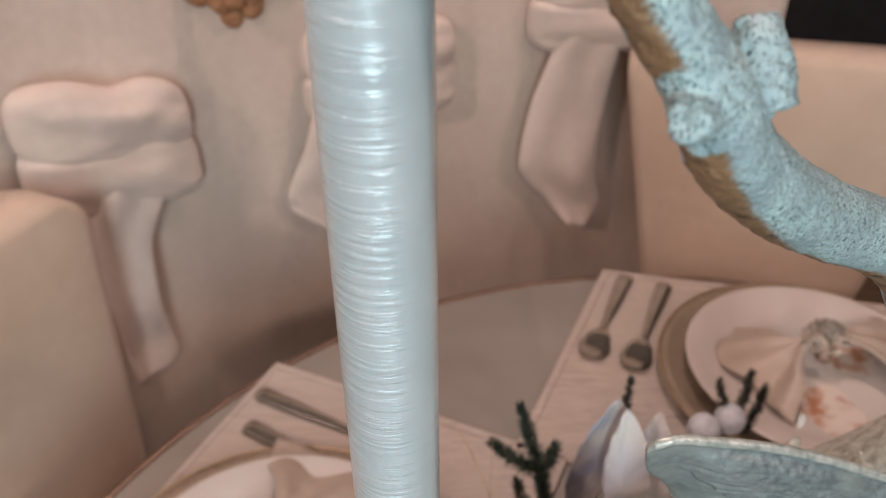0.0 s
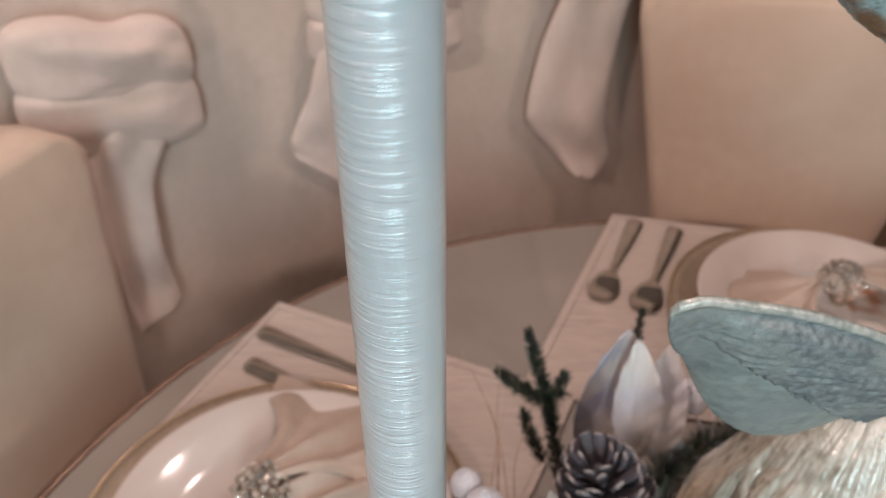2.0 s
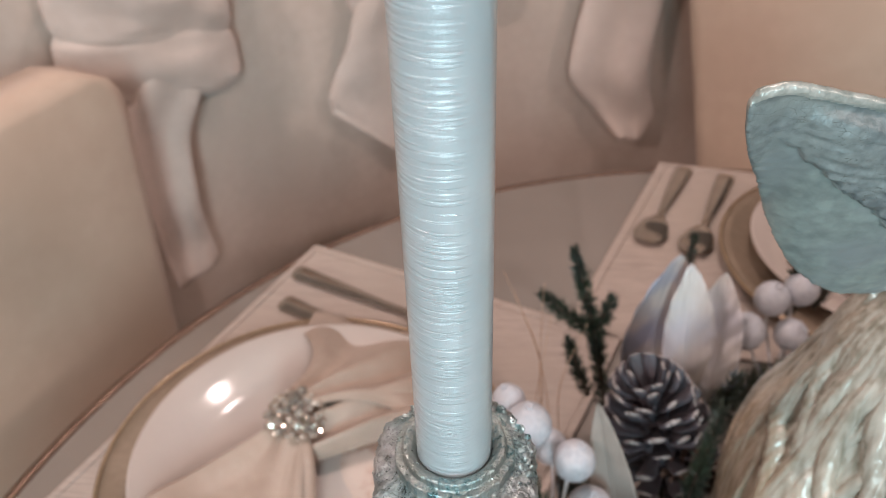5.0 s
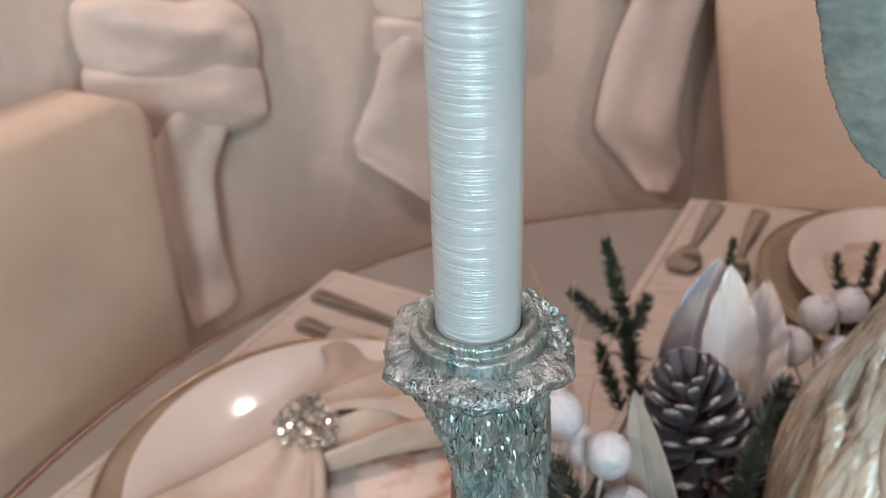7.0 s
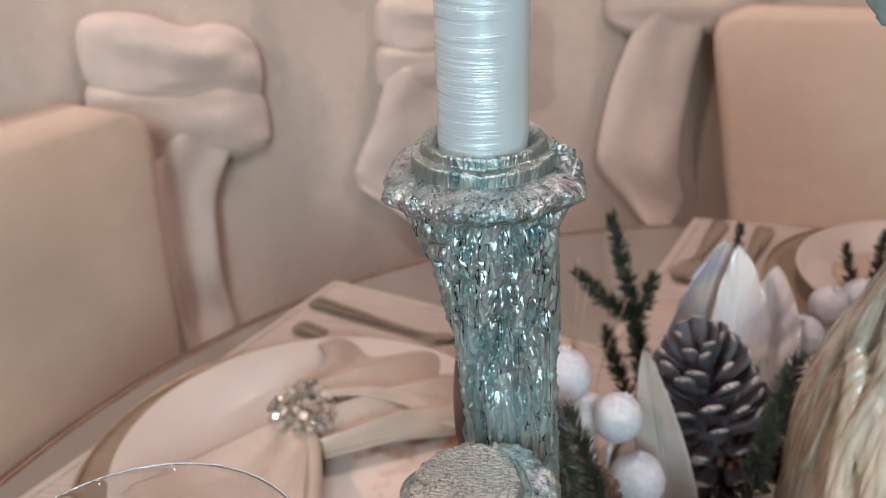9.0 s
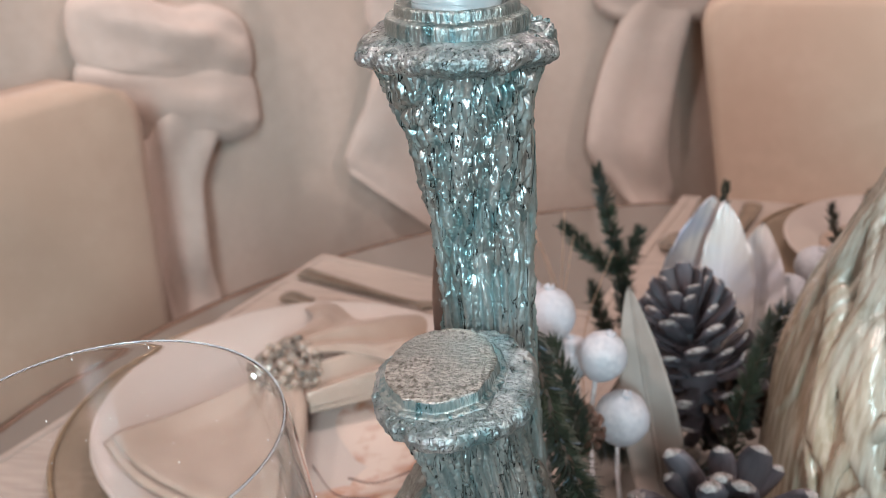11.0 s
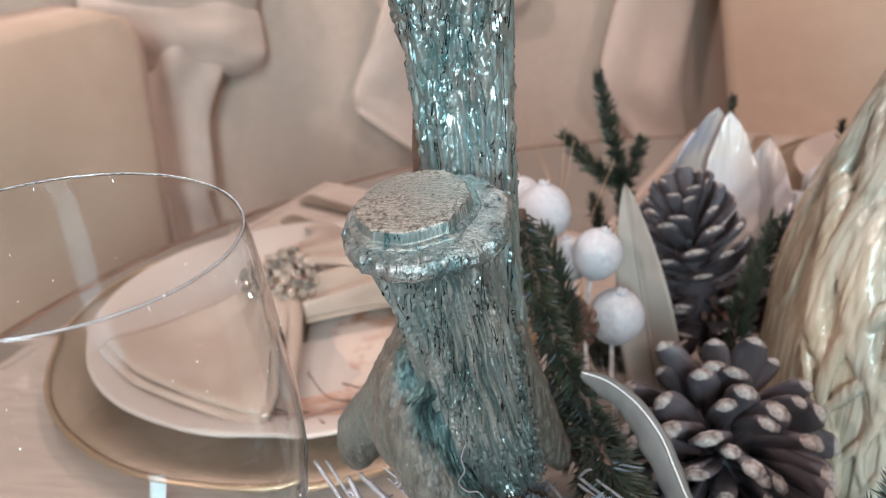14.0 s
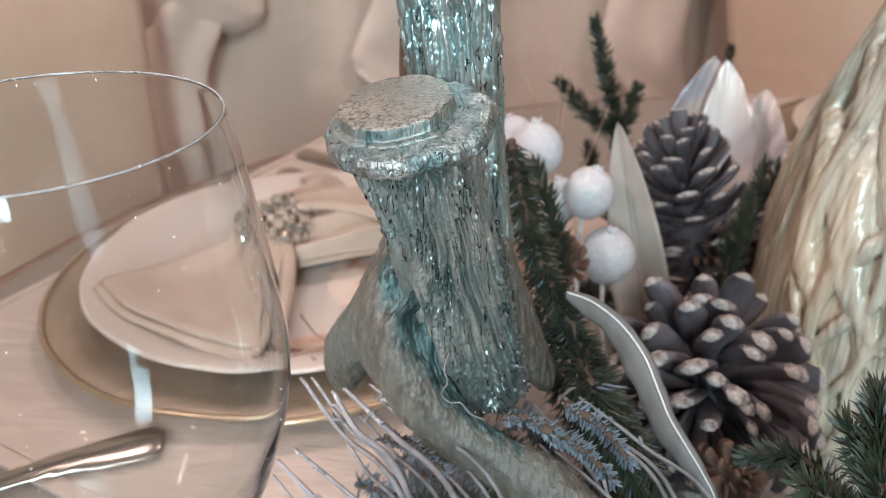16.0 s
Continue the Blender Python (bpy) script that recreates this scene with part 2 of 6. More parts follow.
def beaded(m, scale, stretch, strength, dist):
    """Small uneven beads raised on a finished material."""
    nt = m.node_tree
    nd, ln = nt.nodes, nt.links
    bsdf = nd["Principled BSDF"]
    tc, mp, vo, nz, ad = nd.new("ShaderNodeTexCoord"), nd.new("ShaderNodeMapping"), nd.new("ShaderNodeTexVoronoi"), nd.new("ShaderNodeTexNoise"), nd.new("ShaderNodeVectorMath")
    mp.inputs["Scale"].default_value = stretch
    nz.inputs["Scale"].default_value = scale * 0.7
    ad.operation = "MULTIPLY_ADD"
    ad.inputs[1].default_value = (0.9 / scale, 0.9 / scale, 0.9 / scale)
    ln.new(tc.outputs["Object"], mp.inputs["Vector"])
    ln.new(mp.outputs[0], nz.inputs["Vector"])
    ln.new(nz.outputs["Color"], ad.inputs[0])
    ln.new(mp.outputs[0], ad.inputs[2])
    vo.feature = "SMOOTH_F1"
    vo.inputs["Scale"].default_value, vo.inputs["Smoothness"].default_value = scale, 0.25
    ln.new(ad.outputs[0], vo.inputs["Vector"])
    bp = nd.new("ShaderNodeBump")
    bp.invert = True
    bp.inputs["Strength"].default_value, bp.inputs["Distance"].default_value = strength, dist
    ln.new(vo.outputs["Distance"], bp.inputs["Height"])
    ln.new(bsdf.inputs["Normal"].links[0].from_socket, bp.inputs["Normal"])
    ln.new(bp.outputs["Normal"], bsdf.inputs["Normal"])


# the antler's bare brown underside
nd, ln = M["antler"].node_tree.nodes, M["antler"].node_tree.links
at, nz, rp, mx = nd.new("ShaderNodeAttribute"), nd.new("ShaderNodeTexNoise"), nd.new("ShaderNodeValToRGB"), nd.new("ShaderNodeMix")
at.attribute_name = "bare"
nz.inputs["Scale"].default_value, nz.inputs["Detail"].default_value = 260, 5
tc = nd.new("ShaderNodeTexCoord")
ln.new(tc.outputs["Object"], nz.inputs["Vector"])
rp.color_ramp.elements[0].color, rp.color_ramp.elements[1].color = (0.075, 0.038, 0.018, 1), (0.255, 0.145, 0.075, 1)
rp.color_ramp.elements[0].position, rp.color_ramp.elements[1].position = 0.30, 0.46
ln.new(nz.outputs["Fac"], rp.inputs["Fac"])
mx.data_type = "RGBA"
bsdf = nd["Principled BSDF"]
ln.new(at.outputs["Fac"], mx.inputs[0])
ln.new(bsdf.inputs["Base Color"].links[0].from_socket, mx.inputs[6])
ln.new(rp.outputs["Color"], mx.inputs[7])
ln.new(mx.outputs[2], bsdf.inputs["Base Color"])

# streaked teal patina in the foot's hollow
nd, ln = M["skirt"].node_tree.nodes, M["skirt"].node_tree.links
at, nz, rp, mx, mp = nd.new("ShaderNodeAttribute"), nd.new("ShaderNodeTexNoise"), nd.new("ShaderNodeValToRGB"), nd.new("ShaderNodeMix"), nd.new("ShaderNodeMapping")
at.attribute_name = "hollow"
nz.inputs["Scale"].default_value, nz.inputs["Detail"].default_value = 420, 5
mp.inputs["Scale"].default_value = (1, 1, 0.14)
tc = nd.new("ShaderNodeTexCoord")
ln.new(tc.outputs["Object"], mp.inputs["Vector"])
ln.new(mp.outputs[0], nz.inputs["Vector"])
rp.color_ramp.elements[0].color, rp.color_ramp.elements[1].color = (0.018, 0.036, 0.037, 1), (0.085, 0.15, 0.15, 1)
rp.color_ramp.elements[0].position, rp.color_ramp.elements[1].position = 0.36, 0.62
ln.new(nz.outputs["Fac"], rp.inputs["Fac"])
mx.data_type = "RGBA"
bsdf = nd["Principled BSDF"]
ln.new(at.outputs["Fac"], mx.inputs[0])
ln.new(bsdf.inputs["Base Color"].links[0].from_socket, mx.inputs[6])
ln.new(rp.outputs["Color"], mx.inputs[7])
ln.new(mx.outputs[2], bsdf.inputs["Base Color"])
shine = nd.new("ShaderNodeMath")
shine.operation = "MULTIPLY"
shine.inputs[1].default_value = 0.5
ln.new(at.outputs["Fac"], shine.inputs[0])
ln.new(shine.outputs[0], bsdf.inputs["Metallic"])

# the sculpture's brown gold fades into pearl towards its far side
m1 = M["sculpture"].node_tree
nd, ln = m1.nodes, m1.links
tc, sep = nd.new("ShaderNodeTexCoord"), nd.new("ShaderNodeSeparateXYZ")
nz, ad, mr, mx = nd.new("ShaderNodeTexNoise"), nd.new("ShaderNodeMath"), nd.new("ShaderNodeMapRange"), nd.new("ShaderNodeMix")
rp = nd.new("ShaderNodeValToRGB")
nz.inputs["Scale"].default_value = 40
mp = nd.new("ShaderNodeMapping")
mp.inputs["Scale"].default_value = (1, 1, 0.2)
fine_n = nd.new("ShaderNodeTexNoise")
fine_n.inputs["Scale"].default_value, fine_n.inputs["Detail"].default_value = 330, 4
mp2 = nd.new("ShaderNodeMapping")
mp2.inputs["Scale"].default_value = (1, 1, 0.07)
ln.new(tc.outputs["Object"], mp.inputs["Vector"])
ln.new(tc.outputs["Object"], mp2.inputs["Vector"])
ln.new(tc.outputs["Object"], sep.inputs[0])
ln.new(mp.outputs[0], nz.inputs["Vector"])
ln.new(mp2.outputs[0], fine_n.inputs["Vector"])
ad.operation = "MULTIPLY_ADD"
ad.inputs[1].default_value = 0.07
ln.new(nz.outputs["Fac"], ad.inputs[0])
ln.new(sep.outputs["X"], ad.inputs[2])
mr.inputs["From Min"].default_value, mr.inputs["From Max"].default_value = 0.210, 0.232
ln.new(ad.outputs[0], mr.inputs["Value"])
rp.color_ramp.elements[0].color, rp.color_ramp.elements[1].color = (0.47, 0.37, 0.26, 1), (0.64, 0.53, 0.41, 1)
rp.color_ramp.elements[0].position, rp.color_ramp.elements[1].position = 0.36, 0.62
ln.new(fine_n.outputs["Fac"], rp.inputs["Fac"])
bsdf = nd["Principled BSDF"]
mx.data_type = "RGBA"
ln.new(mr.outputs["Result"], mx.inputs[0])
ln.new(rp.outputs["Color"], mx.inputs[6])
ln.new(bsdf.inputs["Base Color"].links[0].from_socket, mx.inputs[7])
ln.new(mx.outputs[2], bsdf.inputs["Base Color"])

M["cup"] = mat("verdigris_cup", (0.15, 0.27, 0.285), (0.46, 0.50, 0.48), 200, 0.2, 0.85, 0.8, 420, (2.5, 2.5, 0.8), (0.36, 0.6),
               big=(0.40, 0.43, 0.40), bigscale=60, rough2=0.4, bdist=0.001)
veined(M["verdigris"], 210, (1, 1, 0.05), 0.010, (0.03, 0.04, 0.038), 0.9, 0.0007, 0.15)
beaded(M["verdigris"], 620, (1, 1, 0.35), 0.22, 0.0007)
veined(M["patina"], 190, (1, 1, 0.05), 0.010, (0.025, 0.03, 0.028), 0.9, 0.0007, 0.15)
beaded(M["patina"], 620, (1, 1, 0.5), 0.3, 0.0008)
beaded(M["silver_leaf"], 620, (1, 1, 1), 0.5, 0.0009)
beaded(M["skirt"], 640, (1, 1, 0.5), 0.5, 0.0008)
beaded(M["leafed_face"], 800, (0.6, 1.3, 1), 0.5, 0.0006)
veined(M["silver_leaf"], 300, (1, 1, 0.8), 0.011, (0.05, 0.06, 0.057), 0.7, 0.0007)
veined(M["leafed_face"], 520, (0.6, 1.4, 1), 0.012, (0.06, 0.055, 0.045), 0.4, 0.0003)
veined(M["ear"], 110, (0.5, 1, 1.6), 0.004, (0.12, 0.145, 0.14), 0.2, 0.0003)

# pearl wax: smooth, with groups of fine level ridges drawn round it
w = bpy.data.materials.new("pearl_wax")
w.use_nodes = True
nd, ln = w.node_tree.nodes, w.node_tree.links
bs = nd["Principled BSDF"]
tc = nd.new("ShaderNodeTexCoord")
heights = []
for sc, st in ((100, (0.42, 0.42, 7.5)), (60, (1.2, 1.2, 0.8)), (1600, (1, 1, 1))):
    mp, nz = nd.new("ShaderNodeMapping"), nd.new("ShaderNodeTexNoise")
    mp.inputs["Scale"].default_value = st
    nz.inputs["Scale"].default_value, nz.inputs["Detail"].default_value = sc, 5
    ln.new(tc.outputs["Object"], mp.inputs["Vector"])
    ln.new(mp.outputs[0], nz.inputs["Vector"])
    heights.append(nz)
lines, mask, prod = nd.new("ShaderNodeMapRange"), nd.new("ShaderNodeMapRange"), nd.new("ShaderNodeMath")
lines.interpolation_type = "SMOOTHSTEP"
lines.inputs["From Min"].default_value, lines.inputs["From Max"].default_value = 0.42, 0.58
mask.inputs["From Min"].default_value, mask.inputs["From Max"].default_value = 0.25, 0.48
prod.operation = "MULTIPLY"
ln.new(heights[0].outputs["Fac"], lines.inputs["Value"])
ln.new(heights[1].outputs["Fac"], mask.inputs["Value"])
ln.new(lines.outputs["Result"], prod.inputs[0])
# one flank of the candle was rubbed smooth
flank, rub, rubbed = nd.new("ShaderNodeSeparateXYZ"), nd.new("ShaderNodeMapRange"), nd.new("ShaderNodeMath")
rub.inputs["From Min"].default_value, rub.inputs["From Max"].default_value = 0.0032, 0.0070
rub.inputs["To Min"].default_value, rub.inputs["To Max"].default_value = 1.0, 0.12
rubbed.operation = "MULTIPLY"
ln.new(tc.outputs["Object"], flank.inputs[0])
ln.new(flank.outputs["X"], rub.inputs["Value"])
ln.new(rub.outputs["Result"], rubbed.inputs[0])
ln.new(mask.outputs["Result"], rubbed.inputs[1])
ln.new(rubbed.outputs[0], prod.inputs[1])
b1, b2 = nd.new("ShaderNodeBump"), nd.new("ShaderNodeBump")
b1.inputs["Strength"].default_value, b1.inputs["Distance"].default_value = 0.4, 0.0004
b2.inputs["Strength"].default_value, b2.inputs["Distance"].default_value = 0.1, 0.0003
ln.new(prod.outputs[0], b1.inputs["Height"])
ln.new(heights[2].outputs["Fac"], b2.inputs["Height"])
ln.new(b1.outputs["Normal"], b2.inputs["Normal"])
ln.new(b2.outputs["Normal"], bs.inputs["Normal"])
tint = nd.new("ShaderNodeValToRGB")
tint.color_ramp.elements[0].color, tint.color_ramp.elements[1].color = (0.47, 0.55, 0.575, 1), (0.55, 0.615, 0.635, 1)
tint.color_ramp.elements[0].position, tint.color_ramp.elements[1].position = 0.3, 0.7
ln.new(heights[1].outputs["Fac"], tint.inputs["Fac"])
ln.new(tint.outputs["Color"], bs.inputs["Base Color"])
bs.inputs["Roughness"].default_value, bs.inputs["Metallic"].default_value = 0.34, 0.12
bs.inputs["Subsurface Weight"].default_value = 0.5
bs.inputs["Subsurface Radius"].default_value = (0.004, 0.003, 0.003)
bs.inputs["Coat Weight"].default_value, bs.inputs["Coat Roughness"].default_value = 1.0, 0.21
bs.inputs["Coat IOR"].default_value = 1.95
b3, b4 = nd.new("ShaderNodeBump"), nd.new("ShaderNodeBump")
b3.inputs["Strength"].default_value, b3.inputs["Distance"].default_value = 1.0, 0.00024
b4.inputs["Strength"].default_value, b4.inputs["Distance"].default_value = 0.3, 0.0003
ln.new(prod.outputs[0], b3.inputs["Height"])
ln.new(heights[2].outputs["Fac"], b4.inputs["Height"])
ln.new(b3.outputs["Normal"], b4.inputs["Normal"])
ln.new(b4.outputs["Normal"], bs.inputs["Coat Normal"])
M["wax"] = w

g = bpy.data.materials.new("clear_glass")
g.use_nodes = True
b = g.node_tree.nodes["Principled BSDF"]
b.inputs["Base Color"].default_value = (0.94, 0.95, 0.955, 1)
b.inputs["Roughness"].default_value, b.inputs["IOR"].default_value, b.inputs["Transmission Weight"].default_value = 0.0, 1.4, 1.0
M["glass"] = g
M["spot"] = mat("white_glint_spot", (0.75, 0.75, 0.75), (0.85, 0.85, 0.85), 60, 0.15)
# Pale, part-opaque rim glass: the light its edge catches is in the colour.
g = bpy.data.materials.new("rim_highlight_glass")
g.use_nodes = True
b = g.node_tree.nodes["Principled BSDF"]
b.inputs["Base Color"].default_value = (0.74, 0.75, 0.76, 1)
b.inputs["Roughness"].default_value, b.inputs["IOR"].default_value, b.inputs["Transmission Weight"].default_value = 0.08, 1.45, 0.75
M["rim_glass"] = g


# ---- shape helpers ----
def part(name, bm, material, parent=None, label="", smooth=True, kind=""):
    me = bm if isinstance(bm, bpy.types.Mesh) else bpy.data.meshes.new(name)
    if me is not bm:
        bmesh.ops.recalc_face_normals(bm, faces=bm.faces)
        bm.to_mesh(me)
        bm.free()
    for one in material if isinstance(material, (list, tuple)) else [material]:
        if me.materials.find(M[one].name) < 0:
            me.materials.append(M[one])
    me.polygons.foreach_set("use_smooth", [smooth] * len(me.polygons))
    ob = new(name, me)
    ob.parent = parent
    return tagged(ob, label, kind=kind)


def thing(name, at, label, category, group="", m=None):
    ob = new(name)
    ob.empty_display_size = 0.02
    ob.matrix_world = m if m is not None else Matrix.Translation(at)
    return tagged(ob, label, category, group)


def spline(pts, n):
    """n points along a smooth line through pts."""
    p = np.array(pts, float)
    p = np.vstack([2 * p[0] - p[1], p, 2 * p[-1] - p[-2]])
    out = []
    for u in np.linspace(0, len(pts) - 1 - 1e-6, n):
        i, t = int(u), u - int(u)
        a, b2, c, d = p[i], p[i + 1], p[i + 2], p[i + 3]
        out.append(0.5 * (2 * b2 + (c - a) * t + (2 * a - 5 * b2 + 4 * c - d) * t * t + (3 * b2 - a - 3 * c + d) * t ** 3))
    return [Vector(v) for v in out]


def sweep(bm, pts, radii, seg=10, n=None, flat=1.0, side=None):
    """A tube of changing radius along pts; flat squeezes it across side."""
    radii = [radii] * len(pts) if isinstance(radii, (int, float)) else radii
    n = n or len(pts)
    line = spline(pts, n)
    rad = np.interp(np.linspace(0, len(pts) - 1, n), range(len(pts)), radii)
    rings, a = [], None
    for i, p in enumerate(line):
        d = (line[min(i + 1, n - 1)] - line[max(i - 1, 0)]).normalized()
        ref = Vector(side) if side is not None else (a if a is not None else Vector((0.3, 0.2, 1)) if abs(d.z) < 0.8 else Vector((1, 0.1, 0)))
        a = (ref - d * ref.dot(d)).normalized()
        b2 = d.cross(a)
        rings.append([bm.verts.new(p + (a * math.cos(w) + b2 * math.sin(w) * flat) * float(rad[i])) for w in (2 * math.pi * k / seg for k in range(seg))])
    for r1, r2 in zip(rings, rings[1:]):
        for k in range(seg):
            bm.faces.new((r1[k], r1[(k + 1) % seg], r2[(k + 1) % seg], r2[k]))
    bm.faces.new(rings[0][::-1])
    bm.faces.new(rings[-1])
    return bm


def revolve(bm, profile, seg=64, centre=(0, 0, 0), closed=False):
    """A body of revolution about z; profile is (radius, height)."""
    c = Vector(centre)
    rings = []
    for r, z in profile:
        if r < 1e-6:
            rings.append([bm.verts.new(c + Vector((0, 0, z)))])
        else:
            rings.append([bm.verts.new(c + Vector((r * math.cos(2 * math.pi * k / seg), r * math.sin(2 * math.pi * k / seg), z))) for k in range(seg)])
    pairs = list(zip(rings, rings[1:])) + ([(rings[-1], rings[0])] if closed else [])
    for r1, r2 in pairs:
        for k in range(seg):
            j = (k + 1) % seg
            if len(r1) == 1 and len(r2) > 1:
                bm.faces.new((r1[0], r2[j], r2[k]))
            elif len(r2) == 1 and len(r1) > 1:
                bm.faces.new((r1[k], r1[j], r2[0]))
            elif len(r1) > 1:
                bm.faces.new((r1[k], r1[j], r2[j], r2[k]))
    return bm


def ball(bm, centre, radius, sub=2, squash=(1, 1, 1), m=None):
    base = Matrix.Translation(centre) @ (m or Matrix()) @ Matrix.Diagonal((*squash, 1))
    bmesh.ops.create_icosphere(bm, subdivisions=sub, radius=radius, matrix=base)
    return bm


def slab(bm, corners, z0, z1):
    """A flat plate with the given outline between two heights."""
    lo = [bm.verts.new((x, y, z0)) for x, y in corners]
    hi = [bm.verts.new((x, y, z1)) for x, y in corners]
    bm.faces.new(lo[::-1])
    bm.faces.new(hi)
    for k in range(len(corners)):
        j = (k + 1) % len(corners)
        bm.faces.new((lo[k], lo[j], hi[j], hi[k]))
    return bm


def box(bm, size, m=None):
    bmesh.ops.create_cube(bm, size=1, matrix=(m or Matrix()) @ Matrix.Diagonal((*size, 1)))
    return bm


def bevelled(bm, width, segments=3):
    bmesh.ops.bevel(bm, geom=list(bm.edges), offset=width, segments=segments, profile=0.5, affect="EDGES")
    return bm


def fused(name, bm, voxel, move=None, rounds=3):
    """The outer skin of overlapping bodies as one mesh, its points then moved along their normals by move(place, normal)."""
    me = bpy.data.meshes.new(name)
    bmesh.ops.recalc_face_normals(bm, faces=bm.faces)
    bm.to_mesh(me)
    bm.free()
    tmp = new("raw", me)
    rm = tmp.modifiers.new("skin", "REMESH")
    rm.mode, rm.voxel_size = "VOXEL", voxel
    sm = tmp.modifiers.new("soft", "SMOOTH")
    sm.factor, sm.iterations = 0.5, rounds
    bpy.context.view_layer.update()
    out = bpy.data.meshes.new_from_object(tmp.evaluated_get(bpy.context.evaluated_depsgraph_get()))
    bpy.data.objects.remove(tmp)
    bpy.data.meshes.remove(me)
    out.name = name
    if move:
        normals = [v.normal.copy() for v in out.vertices]
        for v, nrm in zip(out.vertices, normals):
            v.co += nrm * move(v.co, nrm)
        out.update()
    return out


def ridged(p):
    return 1 - 2 * abs(noise.noise(p))


# ---- room ----
def wall(name, corners, z0, z1, material):
    return tagged(part(name, slab(bmesh.new(), corners, z0, z1), material, smooth=False), kind="structure")


wall("floor", [(-3, -3), (3.4, -3), (3.4, 3.2), (-3, 3.2)], -0.1, 0.0, "floor")
wall("ceiling", [(-3, -3), (3.4, -3), (3.4, 3.2), (-3, 3.2)], 2.6, 2.7, "ceiling")
wall("wall_north", [(-3, 3.0), (0.62, 3.0), (0.62, 3.2), (-3, 3.2)], 0, 2.6, "wall")
wall("wall_north_dark", [(0.62, 3.0), (3.4, 3.0), (3.4, 3.2), (0.62, 3.2)], 0, 2.6, "wall_dark")
wall("wall_south", [(-3, -3), (3.4, -3), (3.4, -2.8), (-3, -2.8)], 0, 2.6, "wall")
wall("wall_west", [(-3, -2.8), (-2.8, -2.8), (-2.8, 3.0), (-3, 3.0)], 0, 2.6, "wall")
wall("wall_east", [(3.2, -2.8), (3.4, -2.8), (3.4, 3.0), (3.2, 3.0)], 0, 2.6, "wall")

# a hanging grey curtain against the dark wall
bm = bmesh.new()
xs = np.linspace(0.78, 1.02, 49)
front = [bm.verts.new((x, 2.9 + 0.025 * math.sin(i * 0.9), 0.02)) for i, x in enumerate(xs)]
top = [bm.verts.new((v.co.x, v.co.y, 2.45)) for v in front]
back = [bm.verts.new((v.co.x, v.co.y + 0.006, 0.02)) for v in front]
btop = [bm.verts.new((v.co.x, v.co.y + 0.006, 2.45)) for v in front]
for i in range(48):
    bm.faces.new((front[i], front[i + 1], top[i + 1], top[i]))
    bm.faces.new((back[i + 1], back[i], btop[i], btop[i + 1]))
    bm.faces.new((top[i], top[i + 1], btop[i + 1], btop[i]))
    bm.faces.new((front[i + 1], front[i], back[i], back[i + 1]))
tagged(part("curtain", bm, "trim"), "grey pleated curtain hanging against a dark wall", "curtain")

# ceiling lamp housings
for p in WARM_SPOTS:
    ring = thing("ceiling_light", (p[0], p[1], 2.6), "round white recessed ceiling light ring", "ceiling light", "ceiling lights")
    part("frame", revolve(bmesh.new(), [(0.09, 0), (0.105, -0.004), (0.105, -0.03), (0.098, -0.034), (0.09, -0.03)], 40, closed=True), "ceiling", ring)

# ---- table ----
AX0, AY0, TR = 0.285, 0.222, 0.648
table = thing("round_table", (AX0, AY0, 0), "round smoked glass dining table with bronze edge", "table")
part("tabletop", revolve(bmesh.new(), [(0, 0.738), (TR - 0.003, 0.738), (TR, 0.741), (TR, 0.747), (TR - 0.003, 0.75), (0, 0.75)], 160), "smoked_glass", table)
part("edge_band", revolve(bmesh.new(), [(TR + 0.001, 0.728), (TR + 0.009, 0.73), (TR + 0.009, 0.748), (TR + 0.001, 0.7495)], 160, closed=True), "bronze", table, "thin bronze band")
part("pedestal", revolve(bmesh.new(), [(0, 0), (0.3, 0), (0.3, 0.02), (0.08, 0.06), (0.06, 0.3), (0.08, 0.68), (0.22, 0.737), (0, 0.737)], 48), "bronze", table)
TX, TY = 0.405, 0.167

# ---- curved sofa with bows, chairs ----
sofa = thing("banquette", (TX, TY, 0), "curved cream upholstered banquette back behind the table", "banquette")


def arc_body(r0, r1, z0, z1, a0, a1, n=110, puff=0.0, m=24, edge=0.03):
    """A curved upholstered block: angles in degrees from +y, to the left positive."""
    bm = bmesh.new()
    rows = []
    for i in range(n + 1):
        w = math.radians(a0 + (a1 - a0) * i / n)
        c, s = -math.sin(w), math.cos(w)
        row = []
        for k in range(4 * m):
            q, t = divmod(k, m)
            t /= m
            u, v = [(t, 0), (1, t), (1 - t, 1), (0, 1 - t)][q]
            fr = (1 - abs(2 * u - 1) ** 6) * (1 - abs(2 * v - 1) ** 6)
            uu, vv = 0.5 + (u - 0.5) * (1 - 0.12 * abs(2 * v - 1) ** 8), 0.5 + (v - 0.5) * (1 - 0.03 * abs(2 * u - 1) ** 8)
            r, z = r0 + (r1 - r0) * uu, z0 + (z1 - z0) * vv
            r += puff * noise.noise((math.degrees(w) * 0.11, z * 2.2, 3 + u)) + 0.2 * puff * noise.noise((math.degrees(w) * 0.6, z * 7, 5))
            row.append(bm.verts.new((r * c, r * s, z)))
        rows.append(row)
    for ra, rb in zip(rows, rows[1:]):
        for k in range(4 * m):
            j = (k + 1) % (4 * m)
            bm.faces.new((ra[k], ra[j], rb[j], rb[k]))
    bm.faces.new(rows[0])
    bm.faces.new(rows[-1][::-1])
    return bm


part("back", arc_body(1.185, 1.30, 0.10, 1.30, -7.5, 80, puff=0.018), "cream_cloth", sofa)
